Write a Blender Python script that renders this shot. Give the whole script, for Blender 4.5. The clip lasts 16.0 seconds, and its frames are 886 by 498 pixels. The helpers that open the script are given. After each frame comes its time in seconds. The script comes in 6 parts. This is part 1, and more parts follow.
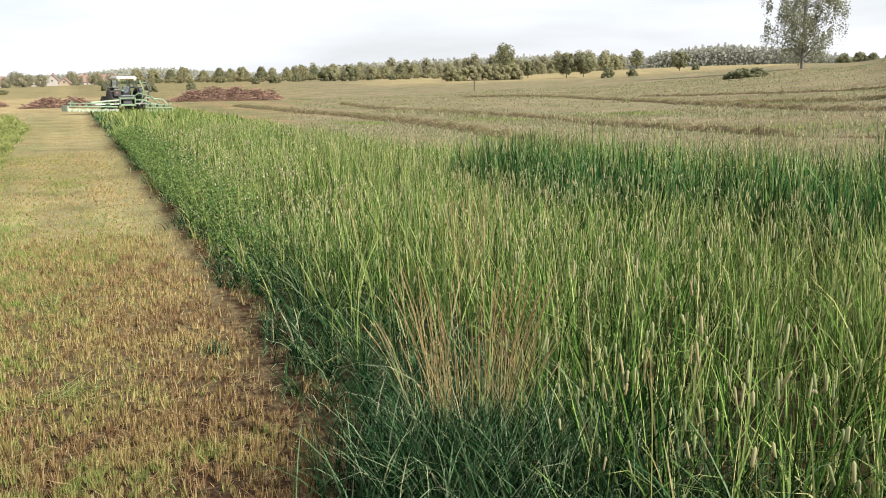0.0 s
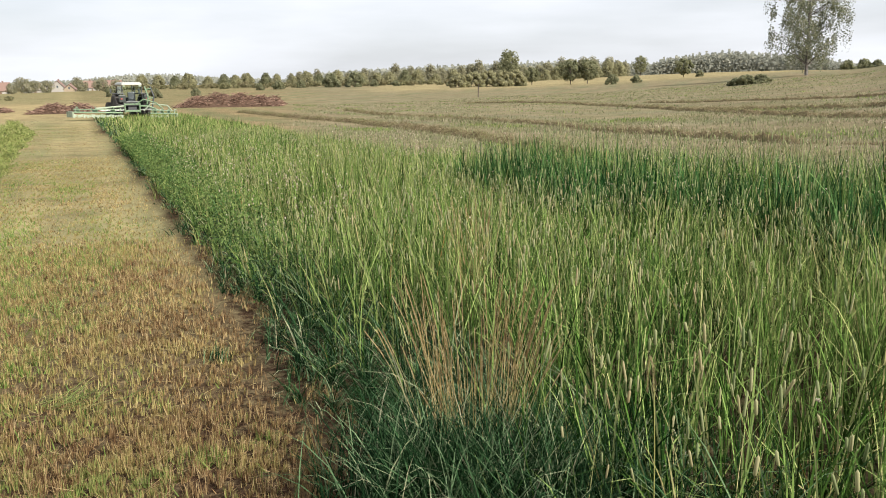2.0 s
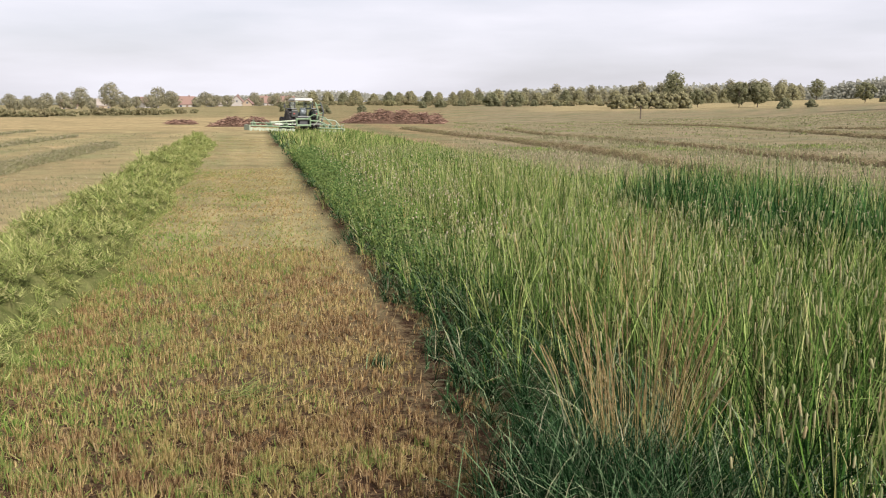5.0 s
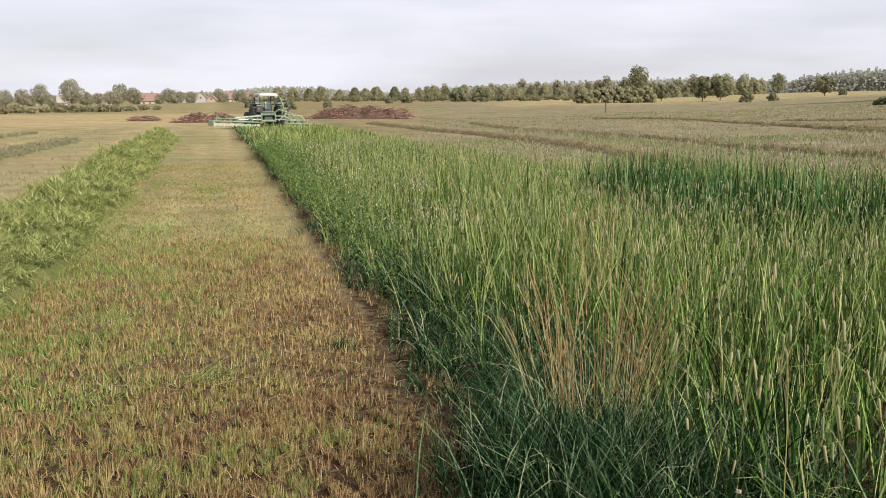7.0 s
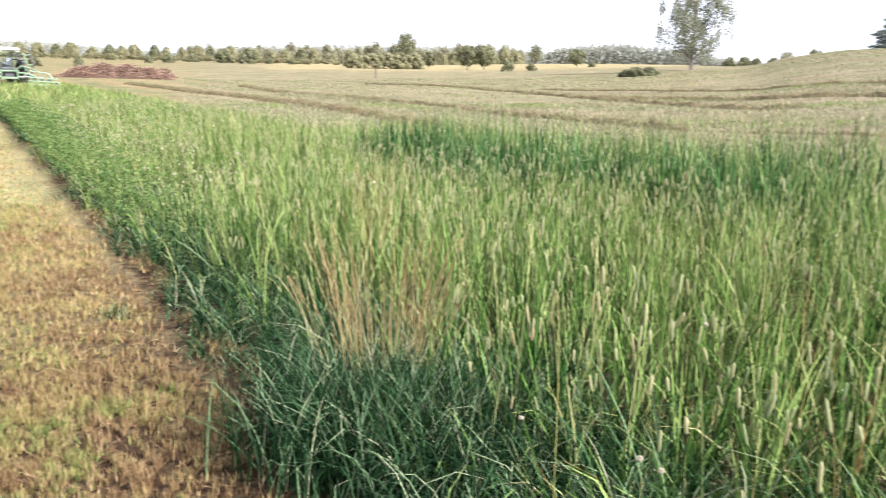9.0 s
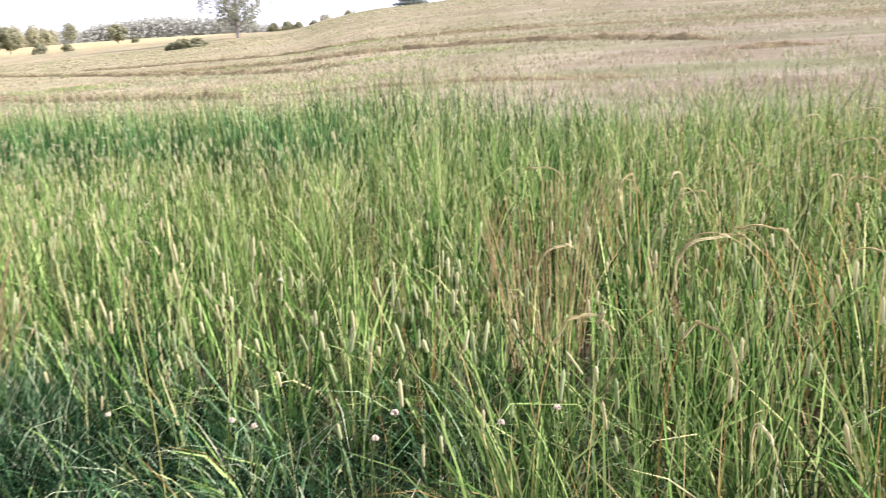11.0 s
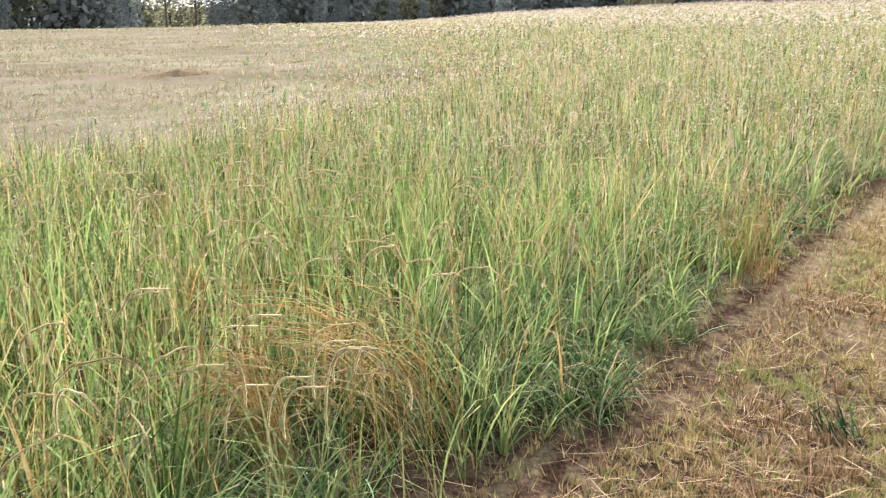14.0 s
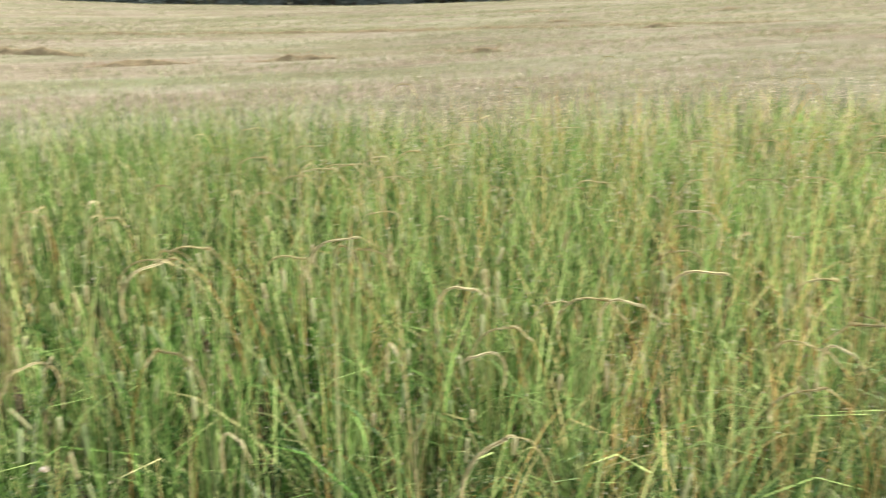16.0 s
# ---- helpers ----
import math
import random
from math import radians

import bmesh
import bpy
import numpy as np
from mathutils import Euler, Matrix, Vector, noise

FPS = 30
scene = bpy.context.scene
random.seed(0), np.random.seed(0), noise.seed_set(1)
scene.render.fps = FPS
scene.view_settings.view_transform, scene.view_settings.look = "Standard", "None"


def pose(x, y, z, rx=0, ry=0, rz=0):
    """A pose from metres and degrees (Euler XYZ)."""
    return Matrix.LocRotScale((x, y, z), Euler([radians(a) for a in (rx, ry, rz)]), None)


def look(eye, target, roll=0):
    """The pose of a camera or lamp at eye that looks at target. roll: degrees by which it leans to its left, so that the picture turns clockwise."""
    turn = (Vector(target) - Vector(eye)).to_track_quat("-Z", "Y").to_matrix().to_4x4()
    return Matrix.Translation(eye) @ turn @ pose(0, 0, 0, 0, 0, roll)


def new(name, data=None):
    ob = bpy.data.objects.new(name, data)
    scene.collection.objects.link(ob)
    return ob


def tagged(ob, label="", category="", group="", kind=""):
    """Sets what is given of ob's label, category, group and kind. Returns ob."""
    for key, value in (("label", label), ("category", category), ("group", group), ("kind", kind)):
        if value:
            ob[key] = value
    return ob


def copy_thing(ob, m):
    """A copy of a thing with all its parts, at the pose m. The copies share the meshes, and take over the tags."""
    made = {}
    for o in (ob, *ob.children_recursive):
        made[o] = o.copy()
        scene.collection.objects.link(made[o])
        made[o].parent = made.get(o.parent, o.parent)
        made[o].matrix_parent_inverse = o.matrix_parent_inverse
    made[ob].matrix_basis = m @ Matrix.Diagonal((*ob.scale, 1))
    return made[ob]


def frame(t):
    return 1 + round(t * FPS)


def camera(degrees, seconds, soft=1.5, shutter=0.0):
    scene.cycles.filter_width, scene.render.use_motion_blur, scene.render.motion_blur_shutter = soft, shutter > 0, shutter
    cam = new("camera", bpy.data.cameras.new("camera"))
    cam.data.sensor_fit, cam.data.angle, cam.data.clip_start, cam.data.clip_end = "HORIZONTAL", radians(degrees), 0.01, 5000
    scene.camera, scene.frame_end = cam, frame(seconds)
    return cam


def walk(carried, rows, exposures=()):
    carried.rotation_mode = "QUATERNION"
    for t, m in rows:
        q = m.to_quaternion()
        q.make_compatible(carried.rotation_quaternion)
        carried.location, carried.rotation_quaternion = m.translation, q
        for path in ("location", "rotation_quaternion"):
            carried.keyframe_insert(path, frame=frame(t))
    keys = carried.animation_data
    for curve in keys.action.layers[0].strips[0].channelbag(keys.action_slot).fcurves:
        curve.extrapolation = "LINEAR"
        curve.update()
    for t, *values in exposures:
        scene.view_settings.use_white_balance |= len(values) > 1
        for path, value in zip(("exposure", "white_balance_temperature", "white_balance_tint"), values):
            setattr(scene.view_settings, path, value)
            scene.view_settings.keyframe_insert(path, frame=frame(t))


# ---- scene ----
# camera: seconds, eye, then yaw, pitch and roll in degrees
PATH = [
    (0, 0.000, 0.000, 1.600, 0.00, -10.93, -0.79),
    (0.5, 0.002, 0.004, 1.601, 0.01, -10.86, -0.81),
    (1, 0.005, 0.004, 1.602, 0.00, -10.82, -0.78),
    (1.5, 0.006, 0.001, 1.603, 0.06, -10.71, -0.76),
    (2, 0.004, 0.001, 1.603, 0.25, -10.52, -0.74),
    (2.5, -0.007, -0.003, 1.599, 1.43, -9.92, -0.48),
    (3, -0.029, -0.011, 1.598, 4.17, -9.69, 0.08),
    (3.5, -0.049, -0.031, 1.596, 7.73, -9.71, 0.35),
    (4, -0.064, -0.045, 1.595, 10.49, -9.57, 0.33),
    (4.5, -0.063, -0.055, 1.595, 11.64, -9.38, 0.34),
    (5, -0.054, -0.051, 1.598, 10.57, -9.21, 0.34),
    (5.2, -0.049, -0.035, 1.594, 9.49, -9.32, 0.30),
    (7.3, -0.008, -0.053, 1.503, 8.40, -9.49, 0.05),
    (7.5, -0.003, -0.056, 1.504, 9.56, -9.20, -0.77),
    (8, -0.017, -0.054, 1.497, 11.41, -9.36, -0.31),
    (8.5, -0.056, -0.086, 1.498, 5.24, -10.67, 0.40),
    (9, -0.064, -0.113, 1.487, -6.97, -11.58, 1.59),
    (9.5, -0.046, -0.169, 1.482, -16.26, -12.13, 1.38),
    (10, -0.036, -0.267, 1.475, -20.61, -13.08, -0.07),
    (10.2, -0.039, -0.293, 1.471, -22.26, -13.47, -0.98),
    (12.3, -0.005, 0.148, 1.492, -67.70, -15.23, -0.51),
    (12.5, -0.025, 0.088, 1.491, -73.34, -15.85, 0.51),
    (13, -0.075, -0.056, 1.496, -89.66, -15.93, 0.87),
    (13.5, -0.148, -0.198, 1.526, -109.18, -14.18, 0.52),
    (14, -0.159, -0.273, 1.534, -121.29, -12.07, -0.51),
    (14.5, -0.162, -0.276, 1.539, -122.93, -11.17, -0.43),
    (15, -0.153, -0.229, 1.534, -114.82, -11.73, 0.01),
    (15.5, -0.127, -0.142, 1.528, -97.24, -12.60, -0.35),
    (16, -0.143, -0.083, 1.524, -75.58, -14.15, -0.63),
]


def aimed(x, y, z, yaw, pitch, roll):
    a, b = radians(yaw), radians(pitch)
    way = Vector((-math.sin(a) * math.cos(b), math.cos(a) * math.cos(b), math.sin(b)))
    return look((x, y, z), Vector((x, y, z)) + way, roll)


cam = camera(54.8, 16.0, soft=1.0, shutter=0.22)
# the clip's camera opens up as it turns from the bright sky to the ground
EXPOSURES = [(0, 0.73, 6400, 9), (1.2, 0.73, 6400, 9), (2, 0.58, 6400, 9), (3, 0.62, 6400, 12), (3.5, 0.54, 6450, 14), (4, 0.35, 6450, 15), (4.5, 0.44, 6450, 15), (5.2, 0.46, 6450, 16), (7.3, 0.42, 6400, 14), (8, 0.48, 6500, 16), (8.5, 0.62, 6800, 16), (9, 1.43, 5900, 14), (9.5, 1.72, 5350, 27), (10.2, 1.74, 5450, 32), (12.3, 1.80, 6450, 8), (13, 1.96, 6450, 10), (13.5, 1.98, 6300, 14), (14, 1.85, 6000, 21), (14.5, 1.78, 5500, 23), (15, 1.80, 5450, 18), (15.5, 1.86, 5900, 11), (16, 1.79, 6250, 9)]
walk(cam, [(t, aimed(*row)) for t, *row in PATH], exposures=EXPOSURES)

# ---- light ----
SUN_AZ, SUN_EL = -130.0, 34.0
world = bpy.data.worlds.new("sky")
scene.world = world
world.use_nodes = True
wn, wl = world.node_tree.nodes, world.node_tree.links
sky = wn.new("ShaderNodeTexSky")
sky.sky_type, sky.sun_disc = "NISHITA", False
sky.sun_elevation, sky.sun_rotation = radians(SUN_EL), radians(-SUN_AZ)
sky.dust_density, sky.air_density = 3.0, 1.0
coord = wn.new("ShaderNodeTexCoord")
stretch = wn.new("ShaderNodeMapping")
stretch.inputs["Scale"].default_value = (1.2, 1.2, 7.0)
cloud = wn.new("ShaderNodeTexNoise")
cloud.inputs["Scale"].default_value, cloud.inputs["Detail"].default_value = 2.2, 6.0
veil = wn.new("ShaderNodeMapRange")
veil.inputs["From Min"].default_value, veil.inputs["From Max"].default_value = 0.35, 0.65
veil.inputs["To Min"].default_value, veil.inputs["To Max"].default_value = 0.62, 0.92
blend = wn.new("ShaderNodeMix")
blend.data_type = "RGBA"
blend.inputs["B"].default_value = (8.8, 8.9, 9.35, 1)
wl.new(coord.outputs["Generated"], stretch.inputs["Vector"])
wl.new(stretch.outputs["Vector"], cloud.inputs["Vector"])
wl.new(cloud.outputs["Fac"], veil.inputs["Value"])
wl.new(veil.outputs["Result"], blend.inputs["Factor"])
wl.new(sky.outputs["Color"], blend.inputs["A"])
wl.new(blend.outputs["Result"], wn["Background"].inputs["Color"])
wn["Background"].inputs["Strength"].default_value = 0.081

sun_data = bpy.data.lights.new("sun", "SUN")
sun_data.energy, sun_data.angle, sun_data.color = 5.0, radians(1.0), (1.0, 0.94, 0.86)
sun = new("sun", sun_data)
a, b = radians(SUN_AZ), radians(SUN_EL)
sun.matrix_world = look((-60 * math.sin(a), 60 * math.cos(a), 60 * math.tan(b)), (0, 0, 0))

# ---- materials ----
def nodes_of(name):
    m = bpy.data.materials.new(name)
    m.use_nodes = True
    n, l = m.node_tree.nodes, m.node_tree.links
    return m, n, l, n["Principled BSDF"]


def ramp_node(n, stops, kind="LINEAR"):
    r = n.new("ShaderNodeValToRGB")
    r.color_ramp.interpolation = kind
    els = r.color_ramp.elements
    while len(els) < len(stops):
        els.new(0.5)
    for e, (p, c) in zip(els, stops):
        e.position, e.color = p, (*c, 1)
    return r


def noise_node(n, l, scale, detail=4.0, vector=None, rough=0.55):
    t = n.new("ShaderNodeTexNoise")
    t.inputs["Scale"].default_value, t.inputs["Detail"].default_value = scale, detail
    t.inputs["Roughness"].default_value = rough
    if vector is not None:
        l.new(vector, t.inputs["Vector"])
    return t


def mix_node(n, l, a, b, fac, kind="MIX"):
    m = n.new("ShaderNodeMix")
    m.data_type, m.blend_type = "RGBA", kind
    for key, v in (("A", a), ("B", b), ("Factor", fac)):
        if isinstance(v, (int, float)):
            m.inputs[key].default_value = v
        elif isinstance(v, tuple):
            m.inputs[key].default_value = (*v, 1)
        else:
            l.new(v, m.inputs[key])
    return m.outputs["Result"]


def leafy(name, stops, patch=None, scale=0.8, rough=0.75, through_light=0.3, spread=0.5, gloss=0.15):
    """Plant matter: each island takes its own tone from stops, drifting to the patch colour over the ground; light passes through."""
    m, n, l, p = nodes_of(name)
    geo = n.new("ShaderNodeNewGeometry")
    r = ramp_node(n, stops)
    l.new(geo.outputs["Random Per Island"], r.inputs["Fac"])
    col = r.outputs["Color"]
    tex = noise_node(n, l, scale, 3.0, geo.outputs["Position"])
    if patch:
        rng = n.new("ShaderNodeMapRange")
        rng.inputs["From Min"].default_value, rng.inputs["From Max"].default_value = 0.42, 0.64
        rng.inputs["To Max"].default_value = spread
        l.new(tex.outputs["Fac"], rng.inputs["Value"])
        col = mix_node(n, l, col, patch, rng.outputs["Result"])
    l.new(col, p.inputs["Base Color"])
    p.inputs["Roughness"].default_value = rough
    p.inputs["Specular IOR Level"].default_value = gloss
    t = n.new("ShaderNodeBsdfTranslucent")
    l.new(col, t.inputs["Color"])
    s = n.new("ShaderNodeMixShader")
    s.inputs["Fac"].default_value = through_light
    l.new(p.outputs["BSDF"], s.inputs[1])
    l.new(t.outputs["BSDF"], s.inputs[2])
    l.new(s.outputs["Shader"], n["Material Output"].inputs["Surface"])
    return m


def solid(name, color, other=None, rough=0.6, scale=6.0, metal=0.0, bump=0.0):
    """A surface with two tones broken up by noise at two scales."""
    m, n, l, p = nodes_of(name)
    co = n.new("ShaderNodeTexCoord")
    t1 = noise_node(n, l, scale, 5.0, co.outputs["Object"])
    t2 = noise_node(n, l, scale * 6, 3.0, co.outputs["Object"])
    f = mix_node(n, l, t1.outputs["Fac"], t2.outputs["Fac"], 0.35)
    other = other or tuple(c * 0.7 for c in color)
    rng = n.new("ShaderNodeMapRange")
    rng.inputs["From Min"].default_value, rng.inputs["From Max"].default_value = 0.35, 0.65
    l.new(f, rng.inputs["Value"])
    l.new(mix_node(n, l, color, other, rng.outputs["Result"]), p.inputs["Base Color"])
    p.inputs["Roughness"].default_value, p.inputs["Metallic"].default_value = rough, metal
    p.inputs["Specular IOR Level"].default_value = 0.0 if rough > 0.92 else 0.5
    if bump:
        bp = n.new("ShaderNodeBump")
        bp.inputs["Strength"].default_value, bp.inputs["Distance"].default_value = bump, 0.05
        l.new(f, bp.inputs["Height"])
        l.new(bp.outputs["Normal"], p.inputs["Normal"])
    return m


# the near-black low stops paint the shaded gaps between the blades
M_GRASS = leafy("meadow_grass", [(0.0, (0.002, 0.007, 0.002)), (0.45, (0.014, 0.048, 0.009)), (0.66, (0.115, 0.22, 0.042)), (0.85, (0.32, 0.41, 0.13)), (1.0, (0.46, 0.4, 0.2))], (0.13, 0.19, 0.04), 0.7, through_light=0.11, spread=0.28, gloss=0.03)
M_RIPE = leafy("ripening_grass", [(0.0, (0.018, 0.05, 0.009)), (0.28, (0.085, 0.172, 0.032)), (0.6, (0.18, 0.29, 0.07)), (0.86, (0.31, 0.385, 0.125)), (0.95, (0.45, 0.36, 0.16)), (1.0, (0.36, 0.17, 0.055))], (0.28, 0.3, 0.12), 0.7, through_light=0.4, spread=0.34, gloss=0.06)
M_LUSH = leafy("lush_grass", [(0.0, (0.012, 0.04, 0.008)), (0.34, (0.08, 0.155, 0.032)), (0.66, (0.215, 0.295, 0.08)), (0.88, (0.37, 0.39, 0.16)), (1.0, (0.45, 0.37, 0.19))], (0.25, 0.268, 0.09), 0.5, through_light=0.26, gloss=0.06)
# about half of these blades are near black, painting the shade along the rim
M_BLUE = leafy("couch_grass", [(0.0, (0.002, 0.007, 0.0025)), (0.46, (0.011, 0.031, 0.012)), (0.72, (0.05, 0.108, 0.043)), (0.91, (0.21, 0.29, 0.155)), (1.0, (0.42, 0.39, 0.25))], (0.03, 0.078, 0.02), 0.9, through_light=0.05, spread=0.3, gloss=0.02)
M_HEAD = leafy("seed_heads", [(0.0, (0.2, 0.25, 0.11)), (0.5, (0.33, 0.35, 0.175)), (0.8, (0.43, 0.41, 0.225)), (1.0, (0.4, 0.33, 0.18))], None, through_light=0.4)
M_PANICLE = leafy("panicles", [(0.0, (0.32, 0.265, 0.18)), (0.5, (0.44, 0.375, 0.27)), (1.0, (0.54, 0.48, 0.37))], None, through_light=0.4)
M_DRYHEAD = leafy("dry_heads", [(0.0, (0.28, 0.2, 0.09)), (0.5, (0.43, 0.325, 0.165)), (1.0, (0.54, 0.44, 0.26))], None, through_light=0.35)
M_DRY = leafy("dry_grass", [(0.0, (0.15, 0.085, 0.035)), (0.5, (0.28, 0.19, 0.09)), (1.0, (0.4, 0.32, 0.17))], None, through_light=0.25)
M_EAR = leafy("rye_ears", [(0.0, (0.34, 0.29, 0.135)), (0.6, (0.45, 0.39, 0.2)), (1.0, (0.55, 0.49, 0.28))], None, through_light=0.5)
M_GOLDEN = leafy("golden_straw", [(0.0, (0.3, 0.14, 0.038)), (0.4, (0.43, 0.28, 0.095)), (0.8, (0.54, 0.43, 0.18)), (1.0, (0.36, 0.36, 0.12))], None, through_light=0.5)
M_BLEACH = leafy("bleached_grass", [(0.0, (0.16, 0.17, 0.08)), (0.4, (0.3, 0.24, 0.145)), (1.0, (0.42, 0.34, 0.225))], None, through_light=0.35)
M_RIM = leafy("half_dry_rim", [(0.0, (0.02, 0.055, 0.015)), (0.42, (0.085, 0.16, 0.04)), (0.75, (0.22, 0.28, 0.1)), (0.9, (0.4, 0.31, 0.16)), (1.0, (0.24, 0.12, 0.055))], (0.14, 0.2, 0.07), 0.8, through_light=0.35)
M_TAN = leafy("tan_stalks", [(0.0, (0.17, 0.125, 0.045)), (0.3, (0.32, 0.235, 0.09)), (0.65, (0.47, 0.365, 0.16)), (1.0, (0.58, 0.48, 0.25))], None, through_light=0.25)
M_PALEEAR = leafy("hanging_ears", [(0.0, (0.42, 0.36, 0.18)), (1.0, (0.58, 0.52, 0.31))], None, through_light=0.5)
M_STUB = leafy("stubble", [(0.0, (0.055, 0.03, 0.013)), (0.16, (0.165, 0.1, 0.042)), (0.48, (0.335, 0.24, 0.104)), (0.85, (0.51, 0.405, 0.195)), (0.95, (0.34, 0.32, 0.115)), (1.0, (0.18, 0.22, 0.06))], (0.26, 0.245, 0.078), 0.75, through_light=0.2, spread=0.4, gloss=0.05)
M_STUBRUST = leafy("rusty_stubble", [(0.0, (0.05, 0.026, 0.012)), (0.35, (0.17, 0.1, 0.045)), (0.75, (0.31, 0.21, 0.1)), (1.0, (0.44, 0.34, 0.18))], None, through_light=0.2)
M_HAY = leafy("cut_hay", [(0.0, (0.03, 0.045, 0.011)), (0.3, (0.135, 0.185, 0.044)), (0.62, (0.26, 0.315, 0.092)), (0.86, (0.39, 0.39, 0.155)), (1.0, (0.5, 0.45, 0.23))], (0.24, 0.25, 0.078), 2.2, spread=0.45, through_light=0.18)
M_REGROW = leafy("regrowth", [(0.0, (0.055, 0.12, 0.02)), (0.5, (0.15, 0.23, 0.045)), (1.0, (0.28, 0.31, 0.1))], (0.26, 0.24, 0.1), 1.2, through_light=0.2, spread=0.35)
# low stops darkened to paint the shaded face of the taller grass
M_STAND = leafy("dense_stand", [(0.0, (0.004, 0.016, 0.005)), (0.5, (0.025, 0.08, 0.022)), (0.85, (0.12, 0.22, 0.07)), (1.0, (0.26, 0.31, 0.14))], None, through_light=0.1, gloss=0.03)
M_AFTER = leafy("aftermath", [(0.0, (0.11, 0.13, 0.055)), (0.4, (0.2, 0.205, 0.1)), (0.7, (0.29, 0.25, 0.16)), (1.0, (0.39, 0.325, 0.23))], (0.2, 0.205, 0.1), 0.25, spread=0.5)
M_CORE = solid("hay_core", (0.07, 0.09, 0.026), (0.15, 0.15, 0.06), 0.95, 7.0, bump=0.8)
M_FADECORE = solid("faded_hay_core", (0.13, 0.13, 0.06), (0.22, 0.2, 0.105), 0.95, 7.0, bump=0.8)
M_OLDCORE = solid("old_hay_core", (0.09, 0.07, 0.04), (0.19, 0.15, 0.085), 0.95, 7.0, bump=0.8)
M_OLDHAY = leafy("old_hay", [(0.0, (0.1, 0.075, 0.04)), (0.5, (0.24, 0.195, 0.11)), (1.0, (0.38, 0.32, 0.19))], (0.18, 0.2, 0.07), 0.5)
# distance haze is painted into M_LEAF, M_LEAFY and M_WOODLEAF as paler, greyer tones
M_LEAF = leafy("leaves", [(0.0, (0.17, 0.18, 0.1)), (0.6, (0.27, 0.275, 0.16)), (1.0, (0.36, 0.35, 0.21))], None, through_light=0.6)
M_LEAFY = leafy("hazed_pale_leaves", [(0.0, (0.27, 0.26, 0.15)), (0.6, (0.38, 0.365, 0.215)), (1.0, (0.48, 0.45, 0.27))], None, through_light=0.6)
M_HEDGE = leafy("hedge_leaves", [(0.0, (0.2, 0.2, 0.1)), (0.6, (0.31, 0.3, 0.16)), (1.0, (0.42, 0.38, 0.22))], (0.3, 0.25, 0.15), 0.12, through_light=0.6, spread=0.6)
M_BIRCHLEAF = leafy("birch_leaves", [(0.0, (0.14, 0.155, 0.1)), (0.6, (0.22, 0.23, 0.145)), (1.0, (0.32, 0.315, 0.2))], None, through_light=0.45)
M_WOODLEAF = leafy("hazed_wood_leaves", [(0.0, (0.27, 0.265, 0.18)), (0.6, (0.36, 0.345, 0.23)), (1.0, (0.45, 0.415, 0.27))], None, through_light=0.62)
# needles lightened towards grey-blue, painting the haze over the forest
M_NEEDLE = leafy("hazed_needles", [(0.0, (0.13, 0.16, 0.145)), (0.6, (0.2, 0.235, 0.205)), (1.0, (0.27, 0.3, 0.25))], None, through_light=0.55)
# darker copy of the needle tones, painting the shade inside the forest
M_DEEP = leafy("shaded_forest_depth", [(0.0, (0.03, 0.045, 0.04)), (0.6, (0.06, 0.08, 0.07)), (1.0, (0.1, 0.125, 0.105))], None, through_light=0.3)
# greyed and lightened so the far woods carry painted haze
M_FARLEAF = leafy("hazed_far_leaves", [(0.0, (0.26, 0.27, 0.225)), (0.6, (0.31, 0.315, 0.26)), (1.0, (0.36, 0.35, 0.285))], (0.3, 0.31, 0.27), 0.01, through_light=0.45)
M_CLOVER = leafy("clover_leaves", [(0.0, (0.04, 0.09, 0.022)), (0.6, (0.1, 0.17, 0.045)), (1.0, (0.2, 0.25, 0.08))], (0.16, 0.2, 0.06), 1.5)
M_BLOOM = leafy("clover_blooms", [(0.0, (0.3, 0.24, 0.17)), (0.5, (0.44, 0.37, 0.27)), (1.0, (0.55, 0.5, 0.4))], None)
# brown of dry stalk bases, darkened further to paint shade low in the tussock
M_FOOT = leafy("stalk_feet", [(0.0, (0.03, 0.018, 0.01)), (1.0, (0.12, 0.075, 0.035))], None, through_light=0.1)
M_DOCK = leafy("dock_seed", [(0.0, (0.16, 0.07, 0.035)), (1.0, (0.3, 0.16, 0.09))], None)
M_BARK = solid("bark", (0.12, 0.09, 0.065), (0.05, 0.04, 0.03), 0.9, 3.0, bump=0.4)
M_BIRCHBARK = solid("birch_bark", (0.2, 0.18, 0.16), (0.06, 0.05, 0.045), 0.8, 2.0, bump=0.2)
M_BRUSH = leafy("brushwood", [(0.0, (0.09, 0.055, 0.04)), (0.5, (0.2, 0.12, 0.085)), (1.0, (0.36, 0.24, 0.18))], None, through_light=0.0)
M_SOIL = solid("pile_soil", (0.12, 0.078, 0.055), (0.06, 0.04, 0.03), 0.95, 1.2, bump=0.6)

